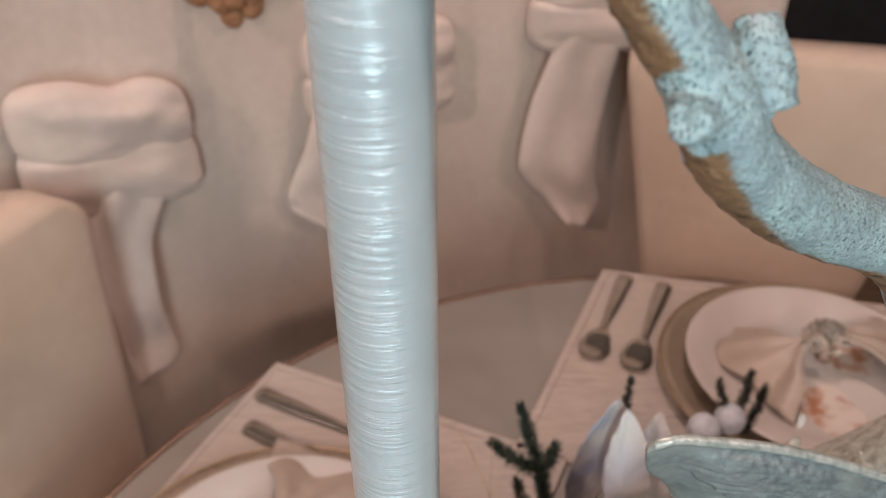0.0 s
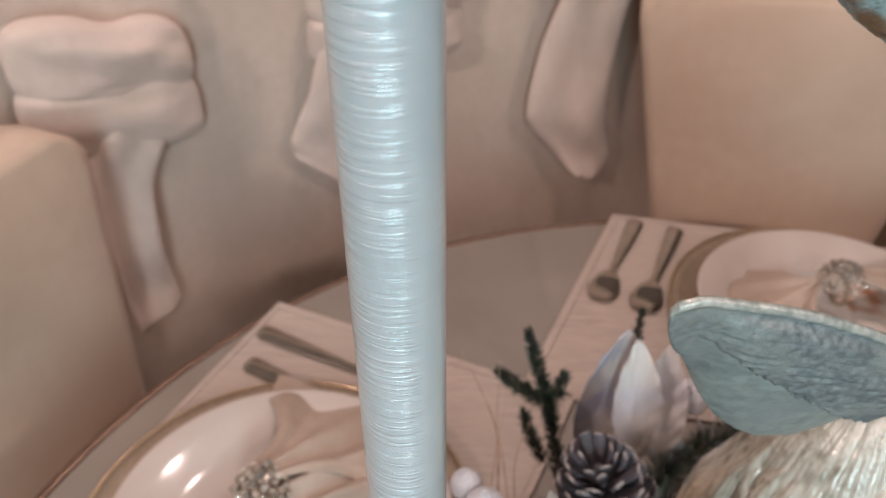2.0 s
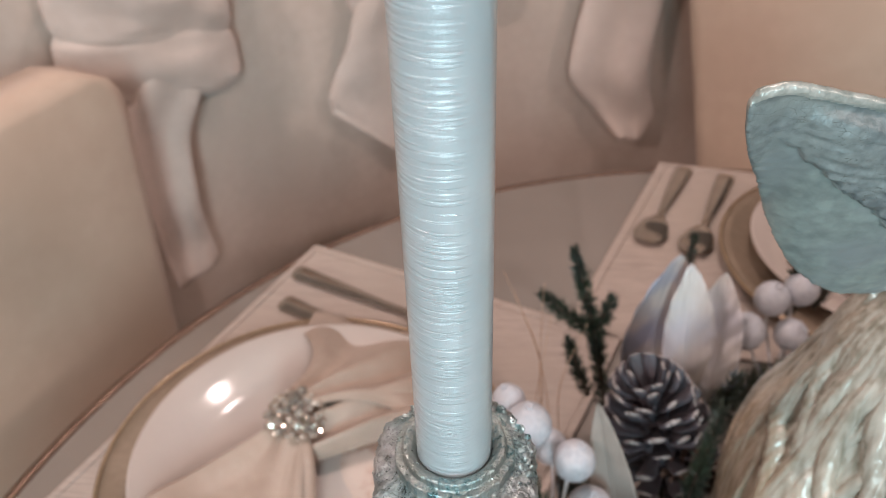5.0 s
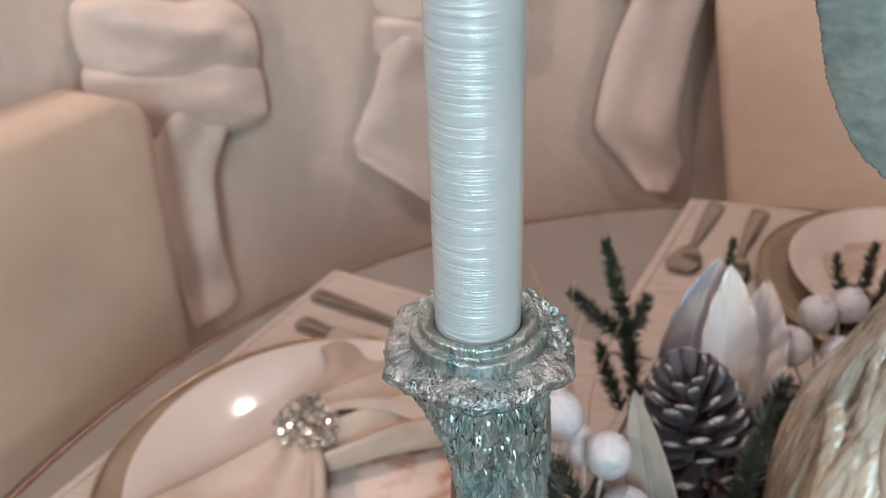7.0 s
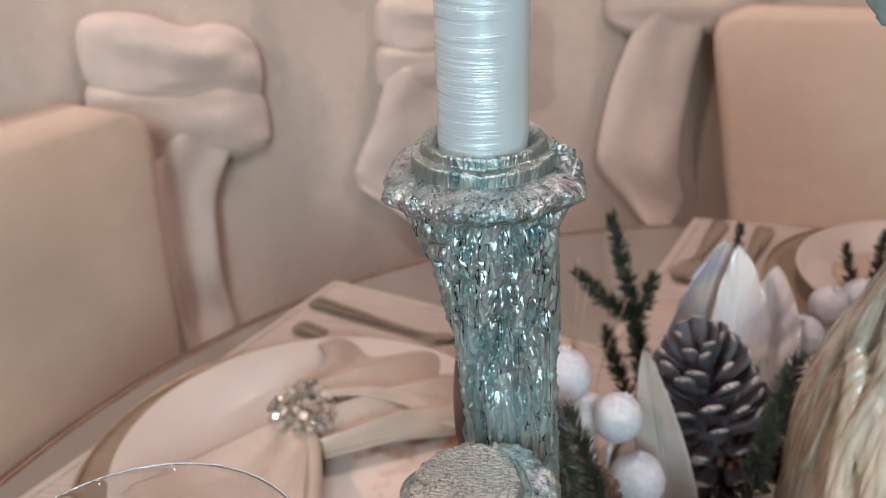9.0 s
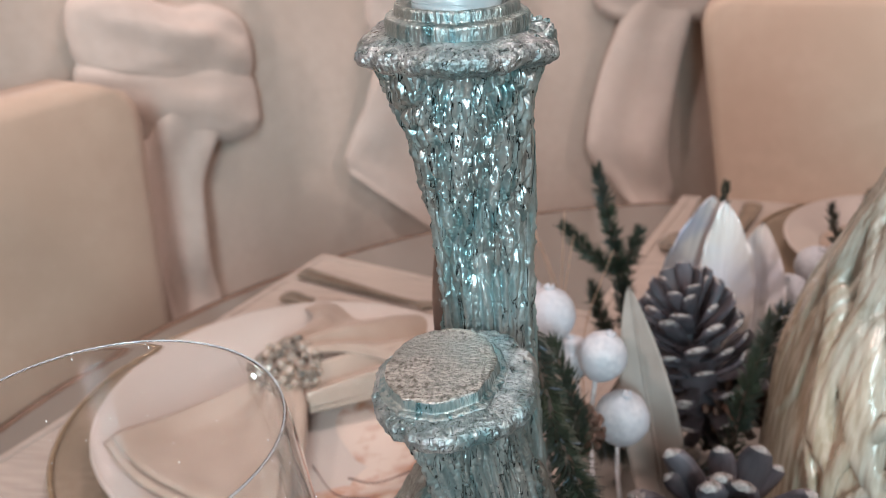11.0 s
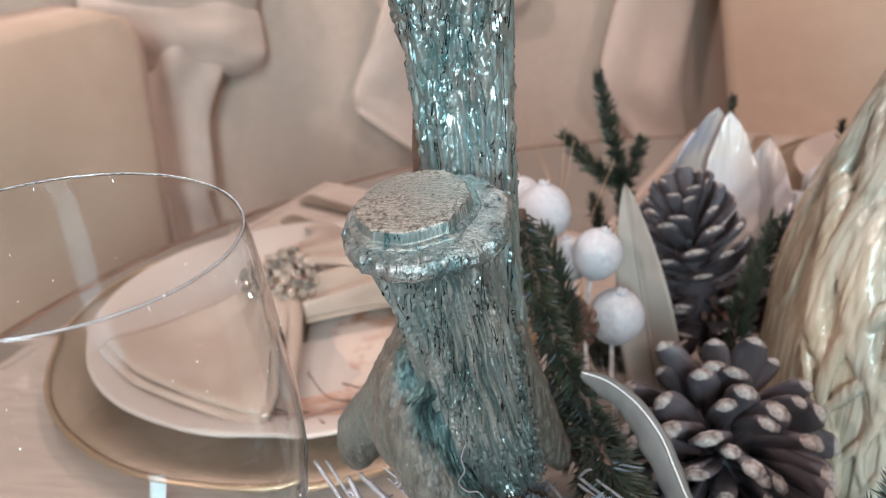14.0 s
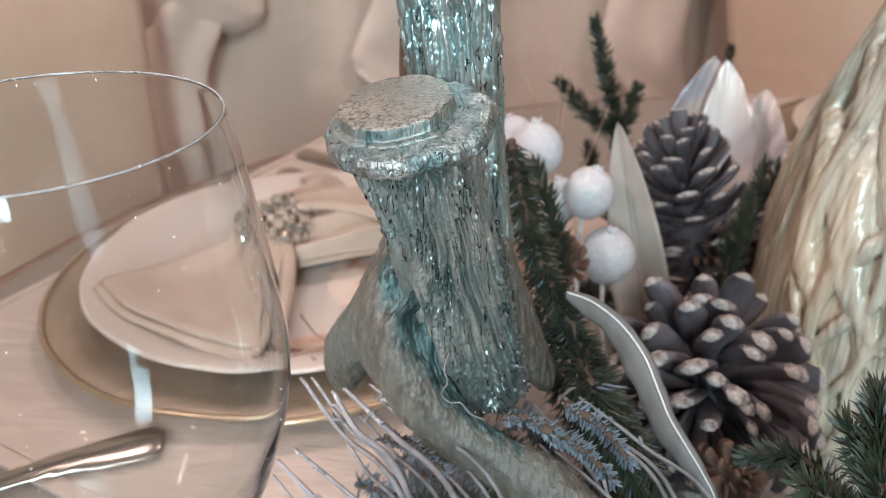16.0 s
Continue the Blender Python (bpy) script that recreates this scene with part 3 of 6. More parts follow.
part("plinth", arc_body(1.20, 1.29, 0.0, 0.098, -7.5, 80), "bark", sofa)


def chair(right_end, left_end, top, flare, lean, label):
    """An upholstered chair: its back's front face runs between the two ends."""
    a, b2 = Vector((*right_end, 0)), Vector((*left_end, 0))
    x = (a - b2).normalized()
    y = Vector((0, 0, 1)).cross(x)
    mid, half = (a + b2) / 2, (a - b2).length / 2
    m = Matrix.Translation(mid) @ Matrix((x, y, (0, 0, 1))).transposed().to_4x4()
    ob = thing("dining_chair", (0, 0, 0), label, "chair", "chairs round the table", m)
    bm = bmesh.new()
    nx, nz, th = 28, 30, 0.075
    def surf(u, v, back):
        z = 0.47 + (top - 0.47) * v
        w = half - flare * (1 - v)
        cr = 0.055
        over = max(0.0, z - (top - cr))
        w -= cr - math.sqrt(max(cr * cr - over * over, 0.0)) if over > 0 else 0
        xx = (2 * u - 1) * w
        bulge = 0.016 * (1 - (2 * u - 1) ** 4) * (1 - (2 * v - 1) ** 4) + 0.003 * noise.noise((xx * 8, z * 8, 1))
        yy = lean * (v - 0.5) + (th + 0.3 * bulge if back else -bulge)
        return (xx, yy, z)
    grid = [[[bm.verts.new(surf(i / nx, k / nz, bk)) for i in range(nx + 1)] for k in range(nz + 1)] for bk in (0, 1)]
    for bk in (0, 1):
        for k in range(nz):
            for i in range(nx):
                q = (grid[bk][k][i], grid[bk][k][i + 1], grid[bk][k + 1][i + 1], grid[bk][k + 1][i])
                bm.faces.new(q if not bk else q[::-1])
    rim = lambda g2: g2[0] + [r[-1] for r in g2[1:-1]] + g2[-1][::-1] + [r[0] for r in g2[1:-1]][::-1]
    fa, ba = rim(grid[0]), rim(grid[1])
    for k in range(len(fa)):
        j = (k + 1) % len(fa)
        bm.faces.new((fa[j], fa[k], ba[k], ba[j]))
    bmesh.ops.bevel(bm, geom=[e for e in bm.edges if e.calc_face_angle(0) > 1.0], offset=0.014, segments=3, affect="EDGES")
    part("backrest", bm, "tan_cloth", ob)
    bm = bevelled(box(bmesh.new(), (2 * half - 2 * flare, 0.40, 0.09), Matrix.Translation((0, -0.185, 0.425))), 0.025)
    part("seat", bm, "tan_cloth", ob)
    for sx in (-1, 1):
        for py in (-0.35, 0.03):
            part("leg", sweep(bmesh.new(), [(sx * (half - flare - 0.04), py, 0.38), (sx * (half - flare - 0.035), py, 0.0)], [0.02, 0.013], 12), "bark", ob)
    return ob


chair((0.76, 1.08), (0.268, 1.168), 0.952, 0.095, 0.03, "tan upholstered dining chair with a flared back")
chair((-0.396, 0.803), (-0.589, 0.353), 0.915, 0.050, 0.03, "tan upholstered dining chair with rounded corners")


def bow(angle, radius, z, wide, high, tail, label, tilt=0.0):
    """A big fabric bow on the banquette's front: two puffed bands and a hanging tail (centre offset, half width, drop) down its length."""
    w = math.radians(angle)
    at = (TX - radius * math.sin(w), TY + radius * math.cos(w), z)
    ob = thing("fabric_bow", at, label, "bow", "bows on the banquette", Matrix.Translation(at) @ Matrix.Rotation(w, 4, "Z"))
    for name, dz, hh, ww, sh in (("upper_loop", high * 0.22, high * 0.36, wide, 0.0), ("lower_loop", -high * 0.2, high * 0.36, wide * 1.02, 1.7)):
        bm = bmesh.new()
        bmesh.ops.create_uvsphere(bm, u_segments=64, v_segments=40, radius=1)
        for v in bm.verts:
            c = v.co
            q = lambda s: math.copysign(abs(s) ** 0.62, s)
            x, y2, z2 = q(c.x), c.y, q(c.z)
            fold = 0.10 * noise.noise((x * 1.8 + sh, z2 * 2.6, 4.0 + sh)) + 0.05 * math.sin(z2 * 5 + x * 2.2 + sh)
            pinch = 1 - 0.22 * math.exp(-((x - 0.15) / 0.3) ** 2)
            v.co = (x * ww / 2, y2 * 0.034 * (1 + 2.0 * fold) - 0.004, dz + z2 * hh * pinch + fold * 0.02 - 0.10 * x * hh - tilt * x * ww / 2)
        part(name, bm, "bow_cloth", ob)
    pts = [(t[0], -0.02 - 0.008 * math.sin(3 * i), t[2]) for i, t in enumerate(tail)]
    bm = bmesh.new()
    n = 44
    line = spline(pts, n)
    ws = np.interp(np.linspace(0, len(tail) - 1, n), range(len(tail)), [t[1] for t in tail])
    sk = np.interp(np.linspace(0, len(tail) - 1, n), range(len(tail)), [t[3] for t in tail])
    rows = []
    for i, p in enumerate(line):
        row = []
        for k in range(40):
            a = 2 * math.pi * k / 40
            cx = math.copysign(abs(math.cos(a)) ** 0.8, math.cos(a))
            ripple = 0.004 * math.sin(cx * 4 + i * 0.08) + 0.003 * noise.noise((cx * 2, i * 0.12, 2))
            row.append(bm.verts.new((p.x + cx * float(ws[i]), p.y + math.sin(a) * 0.011 + ripple, p.z + cx * float(sk[i]))))
        rows.append(row)
    for ra, rb in zip(rows, rows[1:]):
        for k in range(40):
            bm.faces.new((ra[k], ra[(k + 1) % 40], rb[(k + 1) % 40], rb[k]))
    bm.faces.new(rows[0])
    bm.faces.new(rows[-1][::-1])
    part("tail", bm, "bow_cloth", ob)
    return ob


# tail rows: offset, half width, height from the bow's middle, skew of the cut
bow(47.0, 1.15, 0.888, 0.235, 0.17, [(0.012, 0.050, -0.02, 0), (-0.004, 0.054, -0.08, 0), (-0.026, 0.042, -0.15, 0.0), (-0.028, 0.036, -0.24, 0), (-0.022, 0.038, -0.31, 0.006), (-0.018, 0.037, -0.36, 0.014)],
    "large ivory fabric bow with one hanging tail", 0.16)
bow(26.0, 1.15, 0.90, 0.25, 0.15, [(-0.065, 0.045, -0.02, 0), (-0.075, 0.065, -0.10, 0), (-0.082, 0.092, -0.20, -0.03), (-0.072, 0.098, -0.285, -0.085)],
    "large ivory fabric bow with a wide slanted tail")
bow(7.5, 1.15, 0.978, 0.25, 0.16, [(-0.02, 0.034, -0.0, 0), (-0.028, 0.054, -0.06, 0), (-0.050, 0.064, -0.16, 0), (-0.062, 0.070, -0.28, 0.0), (-0.030, 0.056, -0.355, -0.01), (-0.012, 0.024, -0.405, 0)],
    "large ivory fabric bow with a pointed tail")

# dried brown flower pinned to the sofa back
fl = thing("dried_flower", (-0.277, 1.09, 1.075), "dried brown flower pinned on the cream banquette back", "flower")
for i in range(16):
    a = i * 2.4
    r = 0.018 + 0.0035 * i
    bm = ball(bmesh.new(), (r * math.cos(a), -0.01 - 0.0015 * (16 - i), r * 0.7 * math.sin(a)), 0.021, 2, (1, 0.35, 0.8), Matrix.Rotation(a, 4, "Y"))
    part("petal", bm, "petal", fl)


# ---- place settings ----
def placemat(corners, label):
    mid = sum((Vector(tuple(c)[:2]) for c in corners), Vector((0, 0))) / 4
    ob = thing("placemat", (mid.x, mid.y, 0.7505), label, "placemat", "placemats")
    loc = [Vector(tuple(c)[:2]) - mid for c in corners]
    ins = [v * (1 - 0.012 / v.length) for v in loc]
    part("cloth", bevelled(slab(bmesh.new(), [tuple(v) for v in ins], 0.0, 0.0034), 0.0008, 1), "placemat", ob, smooth=False)
    for k in range(4):
        j = (k + 1) % 4
        part("hem", bevelled(slab(bmesh.new(), [tuple(loc[k]), tuple(loc[j]), tuple(ins[j] * 1.0005), tuple(ins[k] * 1.0005)], 0.0, 0.0042), 0.0010, 2), "placemat", ob, smooth=False)
    return ob


def charger(x, y, label):
    ob = thing("charger_plate", (x, y, 0.755), label, "charger plate", "charger plates")
    pr = [(0, 0), (0.10, 0), (0.112, 0.002), (0.150, 0.010), (0.162, 0.0125), (0.1635, 0.0135), (0.1625, 0.0150), (0.150, 0.0130), (0.112, 0.0055), (0.10, 0.004), (0, 0.004)]
    part("dish", revolve(bmesh.new(), pr, 128), "charger", ob)
    ring = [(0.1600, 0.0152), (0.1620, 0.0160), (0.1636, 0.0152), (0.1640, 0.0138), (0.1630, 0.0125), (0.1608, 0.0135)]
    part("rim", revolve(bmesh.new(), ring, 128, closed=True), "gold_rim", ob, "thin gold rim")
    return ob


def dinner_plate(x, y, label, wash):
    ob = thing("dinner_plate", (x, y, 0.7592), label, "plate", "dinner plates")
    pr = [(0, 0.002), (0.07, 0.002), (0.075, 0.0), (0.08, 0.0005), (0.092, 0.004), (0.115, 0.018), (0.137, 0.0245), (0.1392, 0.0257), (0.1385, 0.0272), (0.136, 0.0272),
          (0.114, 0.0215), (0.098, 0.0125), (0.085, 0.008), (0, 0.007)]
    part("dish", revolve(bmesh.new(), pr, 128), "porcelain", ob)
    # printed rust-brown wash and twig drawing, lying on the glaze
    for cx, cy, rx, ry, rot in wash:
        bm = bmesh.new()
        n = 40
        ring = []
        for k in range(n):
            a = 2 * math.pi * k / n
            q = 1 + 0.35 * noise.noise((math.cos(a) * 1.5 + cx * 30, math.sin(a) * 1.5, 7))
            px, py = rx * q * math.cos(a), ry * q * math.sin(a)
            ring.append((cx + px * math.cos(rot) - py * math.sin(rot), cy + px * math.sin(rot) + py * math.cos(rot)))
        hts = lambda xx, yy: 0.0004 + float(np.interp(math.hypot(xx, yy), [0, 0.085, 0.098, 0.114, 0.136], [0.007, 0.008, 0.0125, 0.0215, 0.0272]))
        mid = bm.verts.new((cx, cy, hts(cx, cy)))
        last = [mid] * n
        for s in (0.25, 0.5, 0.75, 1.0):
            cur = [bm.verts.new((cx + (px - cx) * s, cy + (py - cy) * s, hts(cx + (px - cx) * s, cy + (py - cy) * s))) for px, py in ring]
            for k in range(n):
                j = (k + 1) % n
                bm.faces.new((last[k], cur[k], cur[j]) if last[k] is last[j] else (last[k], cur[k], cur[j], last[j]))
            last = cur
        part("printed_pattern", bm, "print_wash", ob, "rust brown printed botanical pattern")
    return ob, hts


def napkin(x, y, z, heading, label, spread=36, size=0.125, seed=0, turn=0, far_turn=-15, near=True):
    """A satin napkin pulled through a ring: two pleated fans from its middle."""
    ob = thing("napkin", (x, y, z), label, "napkin", "napkins", Matrix.Translation((x, y, z)) @ Matrix.Rotation(math.radians(heading), 4, "Z"))
    for way, name in ((1, "far_fan"), (-1, "near_fan"))[:2 if near else 1]:
        bm = bmesh.new()
        nr, na = 26, 72
        rows = {}
        for lay in (0, 1):
            for i in range(nr + 1):
                t = i / nr
                for k in range(na + 1):
                    a = (2 * k / na - 1)
                    ang = math.radians(spread if way > 0 else 46) * a * (0.25 + 0.75 * min(1, t * 1.6)) + math.radians(turn if way < 0 else far_turn) * min(1, 2 * t)
                    r = 0.008 + size * t * (1 + 0.10 * math.cos(a * 5 + seed)) * (1.05 if way > 0 else 0.84)
                    pleat = math.sin(a * 8.5 + seed + way) * 0.5 + 0.5 * noise.noise((a * 3 + seed, t * 1.6, way * 3))
                    lift = 0.017 * (1 - t) ** 1.5 + 0.009 * pleat * (0.35 + 0.9 * t * (1 - 0.4 * t)) + 0.005 * math.sin(t * 3)
                    drop = -0.022 * max(0, t - 0.0) ** 1.2
                    rows[lay, i, k] = bm.verts.new((way * r * math.cos(ang), way * r * math.sin(ang) + 0.012 * a * (1 - t), 0.008 + lift + drop + (0.0016 if lay else 0)))
        for i in range(nr):
            for k in range(na):
                for lay in (0, 1):
                    q = (rows[lay, i, k], rows[lay, i + 1, k], rows[lay, i + 1, k + 1], rows[lay, i, k + 1])
                    bm.faces.new(q if lay else q[::-1])
        rim = [(0, k) for k in range(na)] + [(i, na) for i in range(nr)] + [(nr, k) for k in range(na, 0, -1)] + [(i, 0) for i in range(nr, 0, -1)]
        for p, q in zip(rim, rim[1:] + rim[:1]):
            bm.faces.new((rows[(0, *p)], rows[(0, *q)], rows[(1, *q)], rows[(1, *p)]))
        part(name, bm, "satin", ob)
    return ob


def napkin_ring(x, y, z, heading, label, gems=64):
    m = Matrix.Translation((x, y, z)) @ Matrix.Rotation(math.radians(heading), 4, "Z")
    ob = thing("napkin_ring", (x, y, z), label, "napkin ring", "napkin rings", m)
    bm = bmesh.new()
    sweep(bm, [(0, 0.0165 * math.cos(a), 0.0165 * math.sin(a)) for a in np.linspace(0, 2 * math.pi, 33)], 0.0022, 8)
    part("band", bm, "band", ob)
    gm = bmesh.new()
    revolve(gm, [(0, -0.45), (0.45, -0.1), (0.5, 0.05), (0.3, 0.32), (0, 0.32)], 8)
    gem = bpy.data.meshes.new("gem")
    gm.to_mesh(gem)
    gm.free()
    gem.materials.append(M["gem"])
    rng = random.Random(11 + int(x * 100))
    for i in range(gems):
        t = i / gems
        el = math.asin(1 - 1.25 * t)
        az = i * 2.39996
        d = Vector((math.cos(el) * math.cos(az), math.cos(el) * math.sin(az), math.sin(el)))
        big = 0.0085 if i < 1 else rng.uniform(0.0045, 0.0068) * (1.25 if i < 9 else 1)
        g2 = new("gem", gem)
        g2.parent = ob
        base = Vector((0, 0, 0.012)) + Vector((d.x * 0.0225, d.y * 0.0225, d.z * 0.019)) * rng.uniform(0.92, 1.1)
        g2.matrix_local = Matrix.Translation(base) @ d.to_track_quat("Z", "Y").to_matrix().to_4x4() @ Matrix.Scale(big * 1.25, 4)
    return ob


def cutlery(name, start, end, label, head, z=0.7548):
    """A piece with its handle's end at start and its head at end, lying flat."""
    a, b2 = Vector((*start, z)), Vector((*end, z))
    d = (b2 - a).normalized()
    ob = thing(name, tuple(a), label, name, "cutlery", Matrix.Translation(a) @ Matrix((d, Vector((0, 0, 1)).cross(d), (0, 0, 1))).transposed().to_4x4())
    ln = (b2 - a).length
    side = (0, 1, 0)
    part("handle", sweep(bmesh.new(), [(0, 0, 0.003), (0.006, 0, 0.003), (0.05, 0, 0.003), (ln * 0.55, 0, 0.0035), (ln * 0.7, 0, 0.006)], [0.004, 0.0105, 0.0085, 0.0045, 0.0032], 16, 30, 0.27, side), "steel", ob)
    if head == "bowl":
        bm = sweep(bmesh.new(), [(ln * 0.68, 0, 0.006), (ln * 0.76, 0, 0.006), (ln * 0.88, 0, 0.0035), (ln * 0.97, 0, 0.005), (ln, 0, 0.007)], [0.0032, 0.013, 0.019, 0.013, 0.003], 20, 26, 0.12, side)
        part("bowl", bm, "steel", ob)
    elif head == "tines":
        neck = part("neck", sweep(bmesh.new(), [(ln * 0.68, 0, 0.006), (ln * 0.75, 0, 0.006), (ln * 0.8, 0, 0.005)], [0.0032, 0.011, 0.012], 16, 12, 0.16, side), "steel", ob)
        for k in range(4):
            o = -0.009 + 0.006 * k
            part("tine", sweep(bmesh.new(), [(ln * 0.79, o, 0.005), (ln * 0.9, o, 0.003), (ln, o, 0.0055)], [0.0019, 0.0017, 0.0008], 8, 8, 0.7), "steel", neck)
    else:
        part("blade", sweep(bmesh.new(), [(ln * 0.66, 0, 0.004), (ln * 0.72, 0, 0.004), (ln * 0.9, 0.001, 0.004), (ln, -0.002, 0.004)], [0.004, 0.0095, 0.010, 0.002], 16, 24, 0.09, side), "steel", ob)
    return ob


U, N = Vector((0.385, 0.923)), Vector((-0.923, 0.385))
LM = Vector((-0.1790, 0.6885))
placemat([LM, LM - U * 0.47, LM - U * 0.47 - N * 0.345, LM - N * 0.345], "cream woven placemat on the glass table")
charger(-0.1195, 0.388, "champagne charger plate with gold rim on a placemat")
plate_l, hts = dinner_plate(-0.1150, 0.386, "white porcelain dinner plate with rust brown print",
                            [(0.060, 0.0, 0.046, 0.056, 0.3), (0.075, -0.06, 0.03, 0.036, -0.5), (0.035, -0.090, 0.042, 0.022, 0.1)])
for p in ([(0.015, -0.05), (0.035, -0.075), (0.06, -0.088)], [(0.03, -0.115), (0.05, -0.1), (0.075, -0.095)], [(0.005, -0.09), (0.03, -0.1), (0.045, -0.12)], [(0.04, -0.06), (0.06, -0.064), (0.09, -0.05)], [(-0.005, -0.075), (0.0, -0.105), (0.015, -0.125)]):
    part("printed_twig", sweep(bmesh.new(), [(px, py, hts(px, py)) for px, py in p], 0.0009, 6, 14, 0.5, (0, 0, 1)), "print_line", plate_l, "dark printed twig line")
cloth = napkin(-0.133, 0.406, 0.784, 53, "champagne satin napkin fanned through a crystal ring", 46, 0.132, 0.4, far_turn=-2, near=False)


def folds(outer, inner, layers, name, sag=0.010, back=0.022):
    """Stacked cloth layers running from the line inner at the ring to the line outer."""
    for layer in range(layers):
        bm, nu, nv, g3 = bmesh.new(), 64, 30, {}
        edge, root = spline(outer, nu + 1), spline(inner, nu + 1)
        for side in (0, 1):
            for i in range(nu + 1):
                for k in range(nv + 1):
                    u, v = i / nu, k / nv
                    p = root[i].lerp(edge[i], v * (1 - back * layer))
                    dip = -sag * math.sin(math.pi * v) * math.sin(math.pi * min(1, 0.15 + u))
                    pleat = 0.0026 * math.sin(u * 11 + 0.8 * layer) * (1 - v) ** 0.7 + 0.0013 * noise.noise((u * 5, v * 3, layer))
                    roll = -0.0022 * max(0.0, (v - 0.93) / 0.07) ** 2
                    g3[side, i, k] = bm.verts.new((p.x, p.y, p.z + dip + pleat + roll + 0.0027 * (layer - 1) - (0.0009 if side else 0)))
        for i in range(nu):
            for k in range(nv):
                for side in (0, 1):
                    q = (g3[side, i, k], g3[side, i + 1, k], g3[side, i + 1, k + 1], g3[side, i, k + 1])
                    bm.faces.new(q if side else q[::-1])
        rim = [(0, k) for k in range(nv)] + [(i, nv) for i in range(nu)] + [(nu, k) for k in range(nv, 0, -1)] + [(i, 0) for i in range(nu, 0, -1)]
        for p, q in zip(rim, rim[1:] + rim[:1]):
            bm.faces.new((g3[(0, *p)], g3[(0, *q)], g3[(1, *q)], g3[(1, *p)]))
        bm.transform(cloth.matrix_world.inverted())
        part(name, bm, "satin", cloth)


# the near half lies flat as stacked folds that widen towards the plate's rim, the far half turns to the side
folds([(-0.2345, 0.3205, 0.7880), (-0.205, 0.294, 0.7870), (-0.172, 0.2765, 0.7860), (-0.138, 0.2620, 0.7855), (-0.112, 0.2545, 0.7855), (-0.097, 0.2590, 0.7850)],
      [(-0.141, 0.404, 0.792), (-0.134, 0.401, 0.797), (-0.125, 0.398, 0.791)], 3, "near_fold", back=0.045)
folds([(-0.018, 0.418, 0.776), (-0.006, 0.436, 0.786), (0.000, 0.456, 0.779), (-0.008, 0.474, 0.789), (-0.024, 0.492, 0.781), (-0.055, 0.510, 0.787)],
      [(-0.112, 0.376, 0.781), (-0.114, 0.380, 0.792), (-0.118, 0.390, 0.787), (-0.122, 0.400, 0.796), (-0.126, 0.408, 0.788), (-0.130, 0.414, 0.786)], 2, "far_fold", -0.009, 0.06)
bm = sweep(bmesh.new(), [(-0.128, 0.400, 0.794), (-0.118, 0.372, 0.789), (-0.110, 0.335, 0.783), (-0.103, 0.295, 0.783), (-0.099, 0.264, 0.787)], [0.003, 0.0065, 0.0075, 0.0065, 0.003], 20, 40, 0.6, (1, 0.2, 0))
bm.transform(cloth.matrix_world.inverted())
part("rolled_edge", bm, "satin", cloth)
napkin_ring(-0.131, 0.404, 0.782, 57, "crystal cluster napkin ring round a satin napkin")
cutlery("fork", LM - U * 0.052 - N * 0.012, LM - U * 0.066 - N * 0.212, "polished dinner fork on a cream placemat", "tines")
cutlery("table_knife", LM - U * 0.098 - N * 0.028, LM - U * 0.118 - N * 0.215, "polished wide handled table knife on a placemat", "blade")
cutlery("table_knife", (-0.140, 0.2185), (-0.325, 0.115), "polished table knife beside the plate", "blade")

RM = Vector((0.2180, 0.881))
far, side2 = Vector((0.982, -0.19)), Vector((-0.385, -0.923))
placemat([RM, RM + side2 * 0.345, RM + side2 * 0.345 + far * 0.47, RM + far * 0.47], "cream woven placemat at the far setting")
charger(0.415, 0.672, "champagne charger plate with gold rim on a placemat")
dinner_plate(0.418, 0.668, "white porcelain dinner plate with rust brown print", [(0.0, -0.05, 0.03, 0.045, 0.3), (0.05, 0.03, 0.03, 0.03, 0)])
napkin(0.430, 0.686, 0.788, 12, "champagne satin napkin fanned through a crystal ring", 38, 0.115, 1.4)
napkin_ring(0.430, 0.690, 0.790, 12, "crystal cluster napkin ring round a satin napkin", 48)
cutlery("spoon", (0.246, 0.862), (0.178, 0.70), "polished spoon on a cream placemat", "bowl")
cutlery("spoon", (0.293, 0.846), (0.223, 0.682), "polished spoon on a cream placemat", "bowl")

# ---- wine glass ----
glass = thing("wine_glass", (-0.0628, 0.0877, 0.75), "empty clear wine glass with a long stem", "wine glass", m=Matrix.Translation((-0.0670, 0.0787, 0.75)) @ Matrix.Diagonal((1, 1, 1.031, 1)))
outer = [(0.0, 0.0), (0.036, 0.0), (0.0375, 0.0012), (0.036, 0.0025), (0.012, 0.006), (0.0048, 0.014), (0.0038, 0.035), (0.0038, 0.075), (0.006, 0.089), (0.017, 0.097),
         (0.0304, 0.1085), (0.0396, 0.119), (0.0462, 0.136), (0.0500, 0.150), (0.0512, 0.164), (0.0504, 0.180), (0.0474, 0.204), (0.0445, 0.222), (0.0430, 0.2289), (0.04288, 0.2289)]
inner = [(0.04268, 0.2289), (0.0425, 0.2289), (0.0440, 0.222), (0.0469, 0.204), (0.0498, 0.180), (0.0506, 0.164), (0.0493, 0.150), (0.0453, 0.1365), (0.0386, 0.120), (0.0292, 0.1105), (0.015, 0.100), (0.0, 0.0975)]


def fine(prof, n):
    return [(max(0.0, v.x), v.z) for v in spline([(r, 0, z) for r, z in prof], n)]


